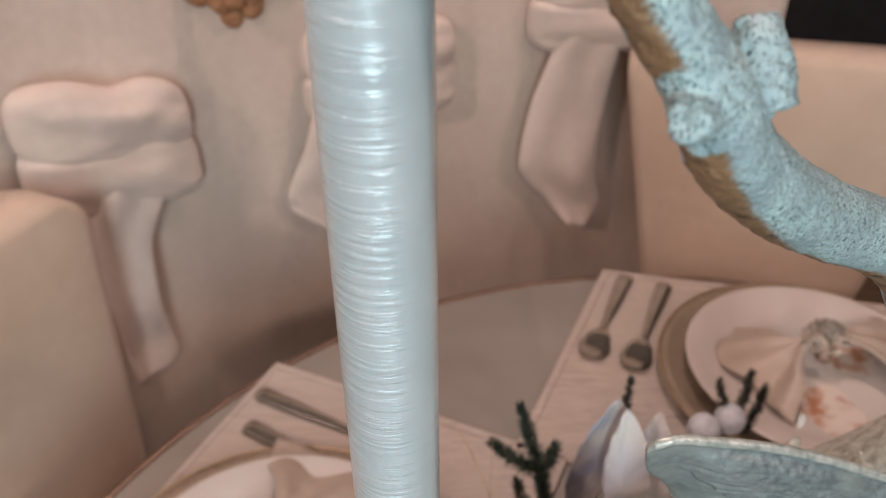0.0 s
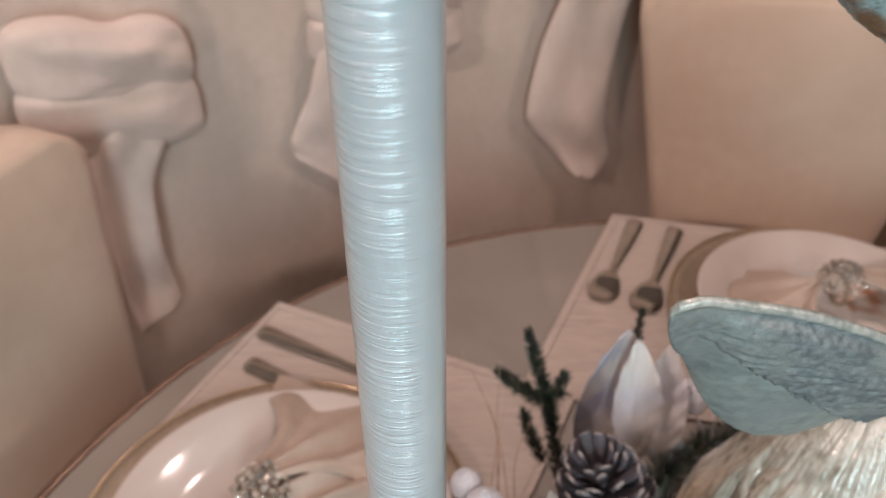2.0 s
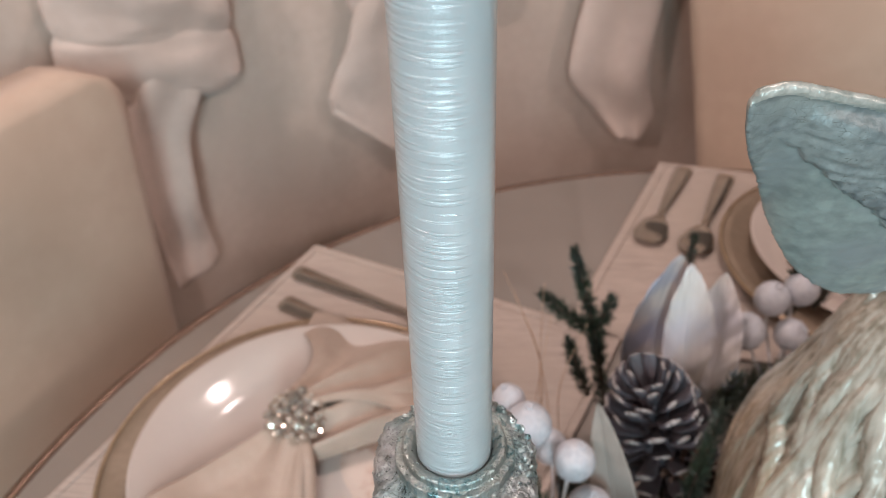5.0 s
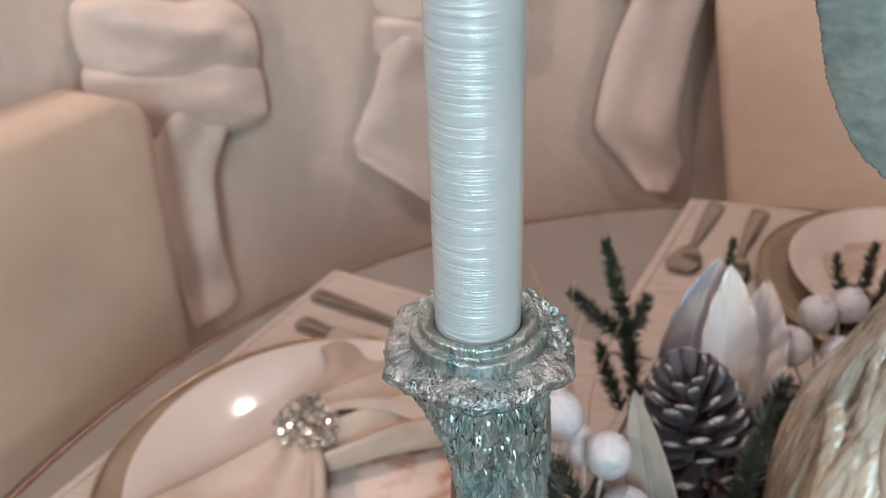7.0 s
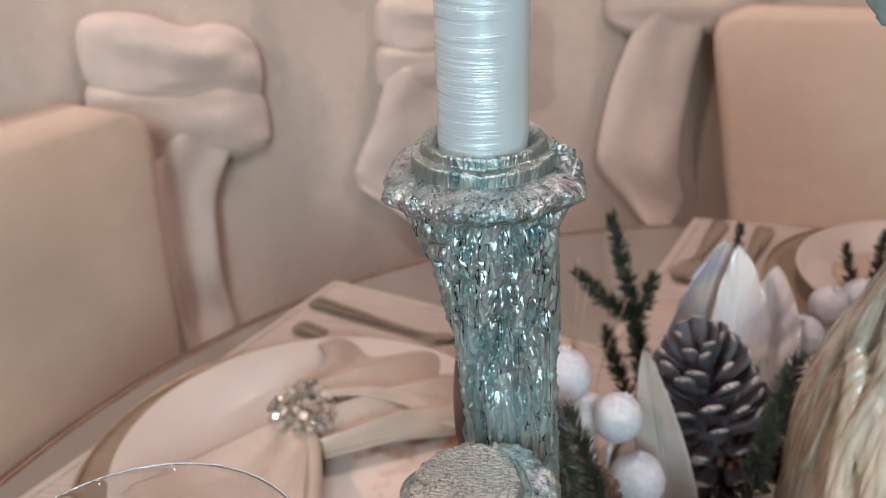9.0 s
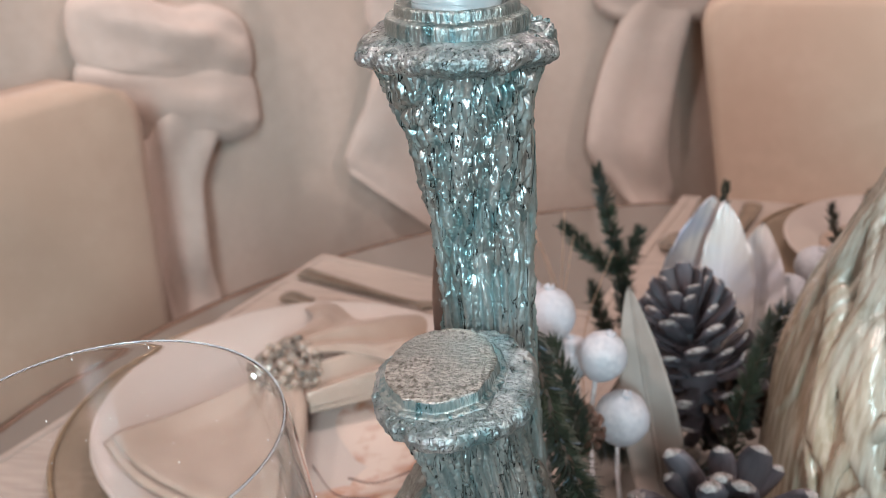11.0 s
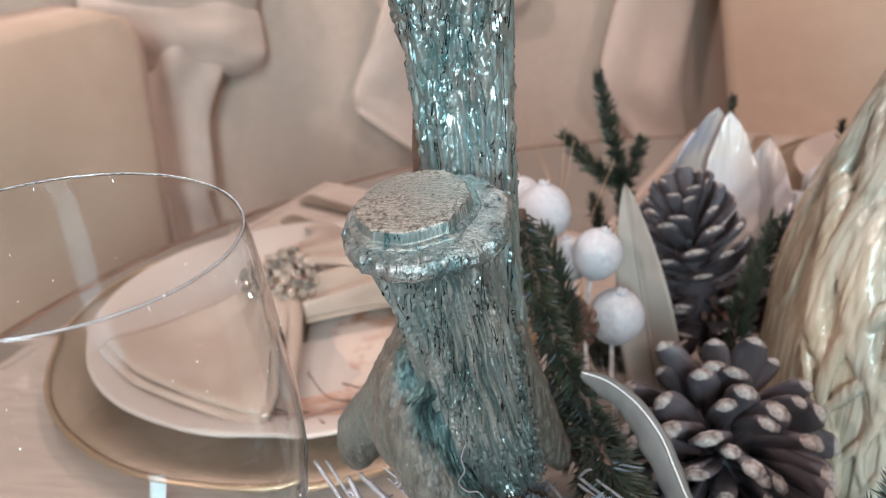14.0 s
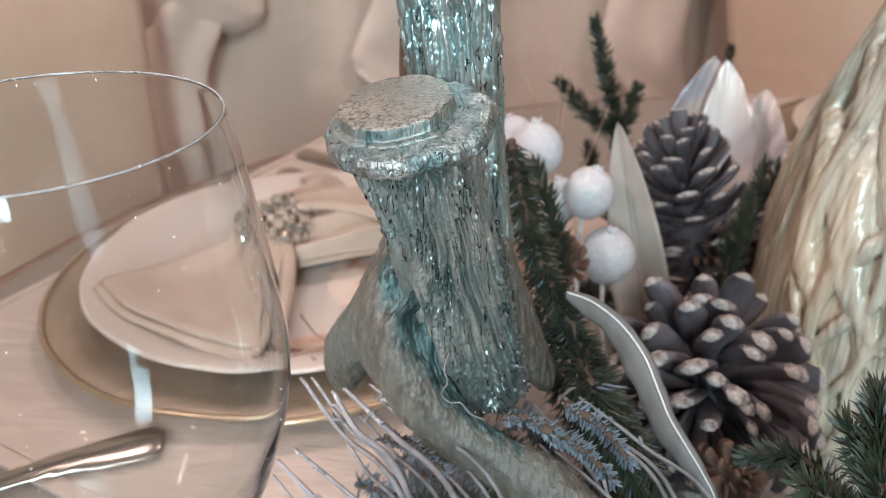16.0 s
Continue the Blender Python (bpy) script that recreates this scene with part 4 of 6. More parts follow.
pieces = {
    "foot": [(0.0, 0.0), (0.036, 0.0), (0.0375, 0.0012), (0.036, 0.0025), (0.012, 0.0058), (0.0, 0.0058)],
    "stem": [(0.0, 0.0059), (0.0085, 0.0072)] + fine([(0.0048, 0.014), (0.0038, 0.035), (0.0038, 0.075), (0.0058, 0.0885)], 16) + [(0.0, 0.0885)],
    "bowl": [(0.0, 0.0886), (0.006, 0.0886)] + fine(outer[9:], 46) + fine(inner, 42)[:-1] + [(0.0, 0.0975)],
}
rim_prof = [(0.04277 + 0.00024 * math.cos(a), 0.2292 + 0.00024 * math.sin(a)) for a in (2 * math.pi * k / 10 for k in range(10))]
# White beads for water spots; the lamp glints on them are in the colour.
rng = random.Random(21)
bm = bmesh.new()
bowl_line = fine(outer[9:], 60)
for k in range(60):
    az, i0 = rng.uniform(0, 2 * math.pi), rng.randrange(14, 56)
    for q in range(rng.randrange(1, 6)):
        r, z = bowl_line[max(10, i0 - 2 * q)]
        a = az + rng.uniform(-0.01, 0.01)
        ball(bm, ((r + 0.00004) * math.cos(a), (r + 0.00004) * math.sin(a), z + rng.uniform(-0.001, 0.001)), rng.uniform(0.00008, 0.00026), 1, (1, 1, rng.choice((1, 1, 2.5))))
for name, prof in pieces.items():
    piece = part(name, revolve(bmesh.new(), prof, 96), "glass", glass)
    piece.visible_shadow = False
part("water_spots", bm, "spot", piece, "tiny water spots with their lamp glints in white colour", kind="stuff")
part("rim", revolve(bmesh.new(), rim_prof, 120, closed=True), "rim_glass", piece, "polished glass rim with its bright edge in the colour").visible_shadow = False


# ---- candlestick and candle ----
CUP = Vector((0.0125, 0.1497, 1.0655))
stick = thing("candlestick", (0.03, 0.16, 0.75), "silvered verdigris bark textured candlestick with a cut stub", "candlestick")
inv = Matrix.Translation((-0.03, -0.16, -0.75))


def placed(bm_or_me):
    bm_or_me.transform(inv)
    return bm_or_me


def bark(depth, lean=(0, 0), beads=0.5, grain=520):
    """Ropes and plates along the wood, parted by thin cracks, with beads sitting on the ropes."""
    def move(p, nrm):
        x, y = p.x - lean[0] * p.z, p.y - lean[1] * p.z
        wob = Vector((noise.noise(p * 70), noise.noise(p * 70 + Vector((5, 0, 0))), 0)) * 0.35
        d = noise.voronoi(Vector((x * 330, y * 330, p.z * 5)) + wob)[0]
        rope = min(1.0, (d[1] - d[0]) / 0.3) ** 0.6 * (0.45 + 0.55 * max(0.0, 1 - d[0]))
        f = noise.voronoi(Vector((x * 760, y * 760, p.z * 16)) + wob * 2)[0]
        strand = min(1.0, (f[1] - f[0]) / 0.35)
        db, at = noise.voronoi(Vector((x, y, p.z * 0.62)) * grain)
        bead = math.sqrt(max(0.0, 1 - (db[0] / 0.46) ** 2)) if noise.noise(at[0] * 7.3) + 0.9 * noise.noise(Vector((x * 90, y * 90, p.z * 22))) > 0.12 else 0.0
        return depth * (1.3 * rope - 0.95 + 0.24 * strand + beads * bead * (0.4 + 0.6 * rope) + 0.10 * noise.noise(p * 900))
    return move


bm = bmesh.new()
sweep(bm, [(0.0125, 0.1497, 1.0665), (0.0132, 0.1512, 1.055), (0.0149, 0.1542, 1.041), (0.0174, 0.1595, 1.020), (0.0190, 0.1645, 0.997), (0.0200, 0.1665, 0.975), (0.0222, 0.1665, 0.943), (0.0255, 0.166, 0.902), (0.029, 0.164, 0.866)],
      [0.0252, 0.0212, 0.0180, 0.0163, 0.0154, 0.0150, 0.0150, 0.0165, 0.018], 28, 40)
stem = part("stem", placed(fused("stem", bm, 0.0005, bark(0.0024, (-0.08, -0.02), 0.34, 520), 1)), "verdigris", stick)
bm = bmesh.new()
ST = Vector((0.0140, 0.1315, 0.9705))
AX = Vector((-0.12, -0.16, 0.98)).normalized()
sweep(bm, [ST - AX * 0.004, ST - AX * 0.013, (0.0195, 0.138, 0.938), (0.0245, 0.146, 0.912), (0.030, 0.152, 0.882), (0.034, 0.154, 0.860)],
      [0.0225, 0.0180, 0.0165, 0.0172, 0.0180, 0.0165], 28, 40)
LIFT = Vector((-0.0025, -0.005, 0.006))
bm.transform(Matrix.Translation(LIFT))
ST = ST + LIFT
stub = part("stub", placed(fused("stub", bm, 0.0005, bark(0.0026, (-0.18, -0.23), 0.5, 540), 1)), "patina", stick, "weathered silver green bark stub darkened for the collar's shade")

# the flared foot: prongs that sweep out from under the stub
bm = bmesh.new()
sweep(bm, [(0.018, 0.152, 0.932), (0.0105, 0.157, 0.908), (-0.0025, 0.163, 0.886), (-0.0150, 0.169, 0.867), (-0.0205, 0.173, 0.851), (-0.0215, 0.176, 0.843)], [0.009, 0.0125, 0.0125, 0.0115, 0.0075, 0.0045], 24, 40, 0.75, (1, 0.2, 0.3))
sweep(bm, [(0.016, 0.146, 0.920), (0.012, 0.141, 0.895), (0.016, 0.137, 0.877), (0.027, 0.134, 0.864), (0.043, 0.130, 0.853), (0.062, 0.124, 0.842), (0.085, 0.114, 0.820), (0.100, 0.106, 0.785), (0.104, 0.104, 0.7475)],
      [0.010, 0.013, 0.0135, 0.012, 0.011, 0.0105, 0.010, 0.009, 0.011], 24, 60, 0.7, (0.2, 0.3, 1))
sweep(bm, [(0.036, 0.160, 0.915), (0.043, 0.164, 0.890), (0.049, 0.168, 0.872), (0.055, 0.171, 0.860), (0.058, 0.173, 0.852)], [0.009, 0.011, 0.0095, 0.007, 0.004], 20, 30, 0.7, (0.3, 1, 0))
sweep(bm, [(0.026, 0.166, 0.885), (0.022, 0.185, 0.850), (0.012, 0.205, 0.805), (0.004, 0.222, 0.7475)], [0.018, 0.014, 0.011, 0.012], 20, 30)
sweep(bm, [(0.016, 0.150, 0.925), (0.006, 0.154, 0.900), (-0.004, 0.160, 0.880), (-0.0085, 0.166, 0.870)], [0.009, 0.0115, 0.010, 0.006], 20, 30)
sweep(bm, [(0.013, 0.147, 0.925), (0.007, 0.148, 0.900), (0.003, 0.150, 0.880), (0.003, 0.152, 0.868)], [0.010, 0.0125, 0.011, 0.007], 20, 30)
sweep(bm, [(0.014, 0.165, 0.92), (0.004, 0.172, 0.895), (-0.009, 0.178, 0.873)], [0.011, 0.012, 0.010], 20, 24)
ball(bm, (0.028, 0.160, 0.876), 0.017, 3)
upper = [(0.010, 0.166, 0.926), (0.010, 0.152, 0.920), (0.014, 0.143, 0.910), (0.019, 0.139, 0.895)]
lower = [(-0.0215, 0.176, 0.848), (-0.0165, 0.172, 0.858), (-0.0105, 0.167, 0.8665), (-0.003, 0.159, 0.866), (0.006, 0.149, 0.860), (0.017, 0.141, 0.856), (0.030, 0.136, 0.851)]
for a, b2 in zip(spline(upper, 22), spline(lower, 22)):
    mid = a.lerp(b2, 0.5) + Vector((-0.0045, -0.0035, -0.002))
    sweep(bm, [tuple(a), tuple(mid), tuple(b2)], [0.005, 0.0048, 0.0042], 12, 18)


FOOT_AT = Vector((-0.003, -0.008, 0.004))
bm.transform(Matrix.Translation(FOOT_AT))
RECESS = spline([tuple(Vector(p) + FOOT_AT) for p in ([(0.003, 0.148, 0.925), (0.009, 0.140, 0.913), (0.0125, 0.138, 0.904), (0.0185, 0.137, 0.892), (0.026, 0.136, 0.881), (0.035, 0.136, 0.868), (0.045, 0.134, 0.856)])], 40)


def in_recess(p):
    return math.exp(-(min((p - q).length for q in RECESS) / 0.0085) ** 2)


def silk(p, nrm):
    return -0.0065 * in_recess(p) + 0.0006 * ridged(Vector((p.x * 260, p.y * 260, p.z * 50 + p.x * 60))) + 0.0003 * noise.noise(p * 420)


foot = fused("foot", bm, 0.0008, silk, 16)
hollow = foot.attributes.new("hollow", "FLOAT", "POINT")
for i, v in enumerate(foot.vertices):
    p = v.co
    hollow.data[i].value = min(1.0, max(0.0, (in_recess(p) - 0.30 + 0.30 * noise.noise(Vector((p.x * 420, p.y * 420, p.z * 70)))) / 0.35))
foot_part = part("foot", placed(foot), "skirt", stick, "smooth worn silver grey flared foot with a teal hollow")


def lathe_crust(name, centre, axis, prof, seed, crust, streak, material, label, shift=(0, 0), seg=260, ragged=0.0, under=None):
    """A turned ring with a pitted, leafed skin: crust is the depth of its lumps, streak that of upright tool marks."""
    bm = revolve(bmesh.new(), prof, seg)
    bm.normal_update()
    rmax = max(r for r, z in prof)
    moved = []
    for v in bm.verts:
        a, r = math.atan2(v.co.y, v.co.x), math.hypot(v.co.x, v.co.y)
        u = Vector((math.cos(a), math.sin(a), 0))
        k = (r / rmax) ** 3
        p = v.co + Vector((seed * 0.31, 0, 0))
        lump = 0.4 * noise.voronoi(p * 300)[0][0] + 0.35 * noise.voronoi(p * 560)[0][0] + 0.25 * noise.voronoi(p * 1050)[0][0]
        out = u * (k * ragged * (noise.noise(u * 2.4 + Vector((seed, 0, 0))) + 0.5 * noise.noise(u * 7 + Vector((0, seed, 0)))))
        out.z += k * ragged * 0.7 * noise.noise(u * 2.8 + Vector((0, 0, seed)))
        out += v.normal * (crust * k * (0.9 - 1.5 * lump) + crust * 0.35 * noise.noise(p * 900) + streak * (1 - abs(v.normal.z)) * noise.noise(Vector((a * 28, seed, p.z * 60))))
        moved.append(out)
    for v, o in zip(bm.verts, moved):
        v.co += o + Vector((shift[0], shift[1], 0)) 
    bm.transform(Matrix.Translation(centre) @ axis.to_track_quat("Z", "Y").to_matrix().to_4x4())
    return part(name, placed(bm), material, under or stick, label)


def dense(prof, step=0.00035):
    out = []
    for (r1, z1), (r2, z2) in zip(prof, prof[1:]):
        n = max(1, int(math.hypot(r2 - r1, z2 - z1) / step))
        out += [(r1 + (r2 - r1) * k / n, z1 + (z2 - z1) * k / n) for k in range(n)]
    return out + [prof[-1]]


UPA = Vector((-0.02, -0.06, 1)).normalized()
collar = lathe_crust("upper_collar", CUP + Vector((0, 0, -0.0015)), UPA, dense([(0.016, -0.0045), (0.0215, -0.0040), (0.0246, -0.0028), (0.0260, -0.0016), (0.0265, -0.0004), (0.0263, 0.0012), (0.0250, 0.0026), (0.0236, 0.0032), (0.0190, 0.0044), (0.012, 0.0044)]),
            1, 0.0006, 0.0007, "silver_leaf", "crusty silver leafed collar", ragged=0.0026)
lathe_crust("candle_cup", CUP + UPA * 0.002, UPA, dense([(0.0178, -0.002), (0.0189, 0.0), (0.0189, 0.0042), (0.0186, 0.0048), (0.0170, 0.0050), (0.0165, 0.0054), (0.0163, 0.0074), (0.0158, 0.0080), (0.0146, 0.0079), (0.0132, 0.0070), (0.0120, 0.0054), (0.0118, 0.0040)], 0.00025),
            3, 0.00022, 0.00009, "cup", "stepped round candle cup", ragged=0.0007, under=collar)
ring = lathe_crust("stub_collar", ST - AX * 0.0062, AX, dense([(0.014, -0.0052), (0.0186, -0.0046), (0.0222, -0.0034), (0.0238, -0.0022), (0.0242, -0.0010), (0.0240, 0.0012), (0.0230, 0.0026), (0.0206, 0.0032), (0.0180, 0.0033), (0.0, 0.0033)]),
            5, 0.0006, 0.0007, "silver_leaf", "crusty silver leafed collar", ragged=0.0022)
lathe_crust("face_step", ST - AX * 0.0036, AX, dense([(0.0186, -0.001), (0.0186, 0.0010), (0.0180, 0.0014), (0.0166, 0.0015), (0.0163, 0.0018), (0.0160, 0.0046), (0.0156, 0.0049)], 0.00025),
            7, 0.00010, 0.00025, "cup", "teal step under the cut face", shift=(-0.0036, -0.0006), ragged=0.0011, under=ring)
lathe_crust("cut_face", ST - AX * 0.0036, AX, dense([(0.0156, 0.0044), (0.0160, 0.0048), (0.0158, 0.0052), (0.0150, 0.0053), (0.008, 0.0052), (0.0, 0.0053)]),
            7, 0.00016, 0.0, "leafed_face", "flat silver leafed cut face", shift=(-0.0036, -0.0006), ragged=0.0011, under=ring)
bm = bmesh.new()
wp = [(0.0262, 0.1345, 0.892), (0.0245, 0.134, 0.886), (0.0255, 0.1335, 0.881), (0.0235, 0.1335, 0.876), (0.0265, 0.132, 0.874), (0.0300, 0.1315, 0.8745), (0.0330, 0.132, 0.870), (0.0375, 0.133, 0.867)]
part("glue_thread", placed(sweep(bm, [(x - 0.0034, y - 0.0102, z + 0.0050) for x, y, z in wp], 0.00032, 6, 60)), "twig", foot_part, "stray pale thread of dried glue")

part("bare_edge", placed(sweep(bmesh.new(), [(0.0065, 0.180, 1.002), (0.0045, 0.182, 0.987), (0.0038, 0.183, 0.970), (0.0042, 0.183, 0.951), (0.007, 0.181, 0.937)], [0.002, 0.004, 0.0046, 0.004, 0.002], 12, 24)), "cone_brown", stem, "bare brown patch on the stem")
BASE, TOP = Vector((0.0123, 0.1497, 1.0605)), Vector((0.0119, 0.1302, 1.400))
candle = thing("candle", tuple(BASE), "pearl white taper candle with fine ridges", "candle", m=Matrix.Translation(BASE) @ (TOP - BASE).to_track_quat("Z", "Y").to_matrix().to_4x4())
HC = (TOP - BASE).length
bm = bmesh.new()
prof = [(0, 0), (0.0105, 0.0005)]
for i in range(420):
    z = 0.001 + (HC - 0.006) * i / 419
    prof.append((0.0118 - 0.0008 * i / 419 + 0.00003 * noise.noise((0, 3, z * 900)) + 0.00005 * noise.noise((0, 9, z * 300)), z))
prof += [(0.0085, HC - 0.002), (0.004, HC), (0, HC)]
part("wax_body", revolve(bm, prof, 72), "wax", candle)
part("wick", sweep(bmesh.new(), [(0, 0, HC - 0.001), (0.0003, 0, HC + 0.006), (0.001, 0, HC + 0.011)], 0.0008, 8, 8), "stem_white", candle)

# ---- animal sculpture: one body with an ear and a branching antler ----
bm = bmesh.new()
MZ = [0.7515, 0.80, 0.84, 0.87, 0.90, 0.925, 0.945, 0.965, 1.0, 1.05]
MR = [0.0905, 0.0895, 0.0895, 0.0865, 0.0795, 0.0665, 0.0585, 0.051, 0.040, 0.035]


def neck_x(z):
    """The neck's axis bends aside above the mane."""
    return 0.25 + max(0.0, z - 0.975)


sweep(bm, [(neck_x(z), 0.31, z) for z in MZ] + [(0.330, 0.285, 1.09), (0.300, 0.262, 1.125)], MR + [0.04, 0.032], 56, 70)
sweep(bm, [(0.203, 0.207, 1.118), (0.228, 0.220, 1.120), (0.268, 0.248, 1.130)], [0.008, 0.014, 0.024], 16, 20)
ball(bm, (0.266, 0.250, 1.135), 0.042, 3, (1.0, 1.25, 0.8))
# ear: a broad leaf, its far lower edge leaning back
EAR_X = [0.0929, 0.0937, 0.096, 0.100, 0.105, 0.110, 0.115, 0.120, 0.125, 0.130, 0.140, 0.150, 0.165, 0.190, 0.215]
EAR_UP = [1.1745, 1.1763, 1.1778, 1.1785, 1.1785, 1.1772, 1.1757, 1.1745, 1.1733, 1.172, 1.1688, 1.165, 1.158, 1.145, 1.132]
EAR_LOW = [1.1710, 1.164, 1.157, 1.148, 1.139, 1.128, 1.117, 1.1080, 1.1000, 1.0935, 1.0845, 1.079, 1.077, 1.087, 1.102]
xs2 = np.concatenate([np.linspace(0.0929, 0.100, 12), np.linspace(0.101, 0.215, 60)])
up2, lo2 = np.interp(xs2, EAR_X, EAR_UP), np.interp(xs2, EAR_X, EAR_LOW)


def ear_y(x, v):
    """How far back the ear's sheet lies at x; v runs from 1 at its upper edge to -1 at its lower one."""
    return 0.190 + 0.16 * (x - 0.0937) + 0.025 * ((1 - v) / 2) ** 1.6 * min(1.0, (x - 0.0929) / 0.02) + 0.001 * (1 - v * v)


ears = []
for i, x in enumerate(xs2):
    ring = []
    for k in range(64):
        a = 2 * math.pi * k / 64
        v = math.copysign(abs(math.cos(a)) ** 0.8, math.cos(a))
        zz = (up2[i] + lo2[i]) / 2 + (up2[i] - lo2[i]) / 2 * v
        ring.append(bm.verts.new((x, ear_y(x, v) + math.sin(a) * 0.0019, zz)))
    ears.append(ring)
for r1, r2 in zip(ears, ears[1:]):
    for k in range(64):
        bm.faces.new((r1[k], r1[(k + 1) % 64], r2[(k + 1) % 64], r2[k]))
bm.faces.new(ears[0][::-1])
bm.faces.new(ears[-1])
sweep(bm, [(x, 0.1895 + 0.16 * (x - 0.0937), float(np.interp(x, EAR_X, EAR_UP)) - 0.0009) for x in np.linspace(0.0945, 0.21, 14)], 0.0019, 12, 60)
# antler: a beam with a sawn knob and a short point
BEAM_AT = [(0.2450, 0.2400, 1.1450), (0.2117, 0.2152, 1.1856), (0.1730, 0.1926, 1.2283), (0.1511, 0.1789, 1.2577), (0.1321, 0.1683, 1.2748), (0.1097, 0.1529, 1.2897), (0.0884, 0.1339, 1.3072), (0.0731, 0.1218, 1.3233),
           (0.0651, 0.1192, 1.3374), (0.0575, 0.1171, 1.347), (0.050, 0.1155, 1.358), (0.044, 0.115, 1.372), (0.041, 0.116, 1.388)]
sweep(bm, BEAM_AT, [0.0147, 0.0124, 0.0115, 0.0096, 0.0093, 0.0091, 0.0083, 0.0075, 0.0065, 0.0056, 0.0050, 0.0044, 0.0032], 28, 90)
sweep(bm, [(0.0777, 0.1240, 1.3300), (0.0772, 0.1252, 1.3345), (0.0765, 0.1279, 1.3385), (0.0762, 0.1310, 1.3420)], [0.0058, 0.0048, 0.0042, 0.0034], 16, 14)
sweep(bm, [(0.0709, 0.1200, 1.3312), (0.0660, 0.1155, 1.3322), (0.0612, 0.1085, 1.3338)], [0.0062, 0.0040, 0.0033], 16, 16)
# three broad wavy locks standing proud of the mane: bearing in degrees and height
for lock, rad in (([(172.7, 0.9485), (176.5, 0.9236), (-167.0, 0.9099), (-160.7, 0.8922), (-156.1, 0.8678), (-153.6, 0.8524), (-148.1, 0.8397)], 0.0062), ([(-166.0, 0.9338), (-155.0, 0.9112), (-151.2, 0.9034), (-145.4, 0.8763), (-139.5, 0.8563), (-133.5, 0.8417)], 0.006), ([(-159.6, 0.935), (-150.3, 0.9125), (-146.0, 0.898), (-140.8, 0.871), (-133.6, 0.8465), (-126.3, 0.8292)], 0.0055)):
    pts = [(0.25 + (float(np.interp(z, MZ, MR)) + 0.001) * math.cos(math.radians(a)), 0.31 + (float(np.interp(z, MZ, MR)) + 0.001) * math.sin(math.radians(a)), z) for a, z in lock]
    sweep(bm, pts, [rad * 0.5] + [rad] * (len(pts) - 2) + [rad * 0.4], 12, 40)
# ribbon-like locks down the mane
rng = random.Random(5)
for i in range(54):
    a0 = math.radians(140 + i * 220 / 53 + rng.uniform(-2, 2))
    pts, rad, wgt = [], [], rng.random()
    for k in range(9):
        t = k / 8
        z = 1.02 - 0.255 * t
        r = float(np.interp(z, MZ, MR)) + 0.0005 + 0.003 * wgt
        a = a0 + 0.16 * math.sin(t * 6 + i * 1.3) + 0.10 * math.sin(t * 13 + i * 2.1) + 0.10 * t
        pts.append((neck_x(z) + r * math.cos(a), 0.31 + r * math.sin(a), z))
        if math.degrees(a) % 360 < float(np.interp(z, [0.84, 0.868, 0.892, 0.91, 0.9236, 0.9485], [211.9, 203.9, 199.3, 193.0, 176.5, 172.7])) - 4:
            pts[-1] = (0.25 + (r - 0.0018 - 0.003 * wgt) * math.cos(a), 0.31 + (r - 0.0018 - 0.003 * wgt) * math.sin(a), z)
        rad.append((0.0012 + 0.0026 * wgt) * (0.35 + math.sin(math.pi * min(1, t * 1.15 + 0.1)) ** 0.7 if t < 0.8 else 0.6))
    sweep(bm, pts, rad, 8, 26)


def fine_side(a, z):
    """1 on the finely combed flank before the first broad lock, 0 on the curls."""
    edge = float(np.interp(z, [0.84, 0.868, 0.892, 0.91, 0.9236, 0.9485], [211.9, 203.9, 199.3, 193.0, 176.5, 172.7]))
    return min(1.0, max(0.0, (edge - 2 - math.degrees(a) % 360) / 5))


def hair_line(x):
    """The ragged lower end of the hair inside the ear."""
    return 1.1405 - 0.80 * (x - 0.1294) + 0.0030 * noise.noise((x * 300, 1, 0)) + 0.0014 * noise.noise((x * 900, 4, 0))


def fur(p, nrm):
    if p.z < 1.03 and p.y > 0.19:
        a = math.atan2(p.y - 0.31, p.x - 0.25)
        bend = Vector((0.9 * noise.noise(p * 15), 0, 0))
        return 0.0010 * (1 - 0.6 * fine_side(a, p.z)) * ridged(Vector((a * 15, 0, p.z * 13)) + bend) + 0.0005 * ridged(Vector((a * 46, 3, p.z * 22)) + bend * 2)
    if p.x < 0.21 and p.z < 1.182 and p.y > 0.17:
        # shaggy hair in the ear's upper part ends in a ragged step
        step = hair_line(p.x)
        hair = min(1.0, max(0.0, (p.z - step) / 0.0012)) * min(1.0, max(0.0, (float(np.interp(p.x, EAR_X, EAR_UP)) - 0.0045 - p.z) / 0.004)) * min(1.0, max(0.0, (p.x - 0.104) / 0.02)) * (nrm.y < -0.3)
        return hair * (0.0032 + 0.0012 * ridged(Vector((p.x * 45, 2, p.z * 330 + p.x * 90)))) + 0.0002 * noise.noise(p * 420)
    along = Vector((p.x * 80 + p.z * 60, p.y * 330, p.z * 330 + p.x * 240))
    return 0.0007 * ridged(along * 1.1) * min(1.0, max(0.0, (p.z - 1.325) / 0.012)) + 0.0004 * noise.noise(p * 260) + 0.00035 * noise.noise(p * 700)


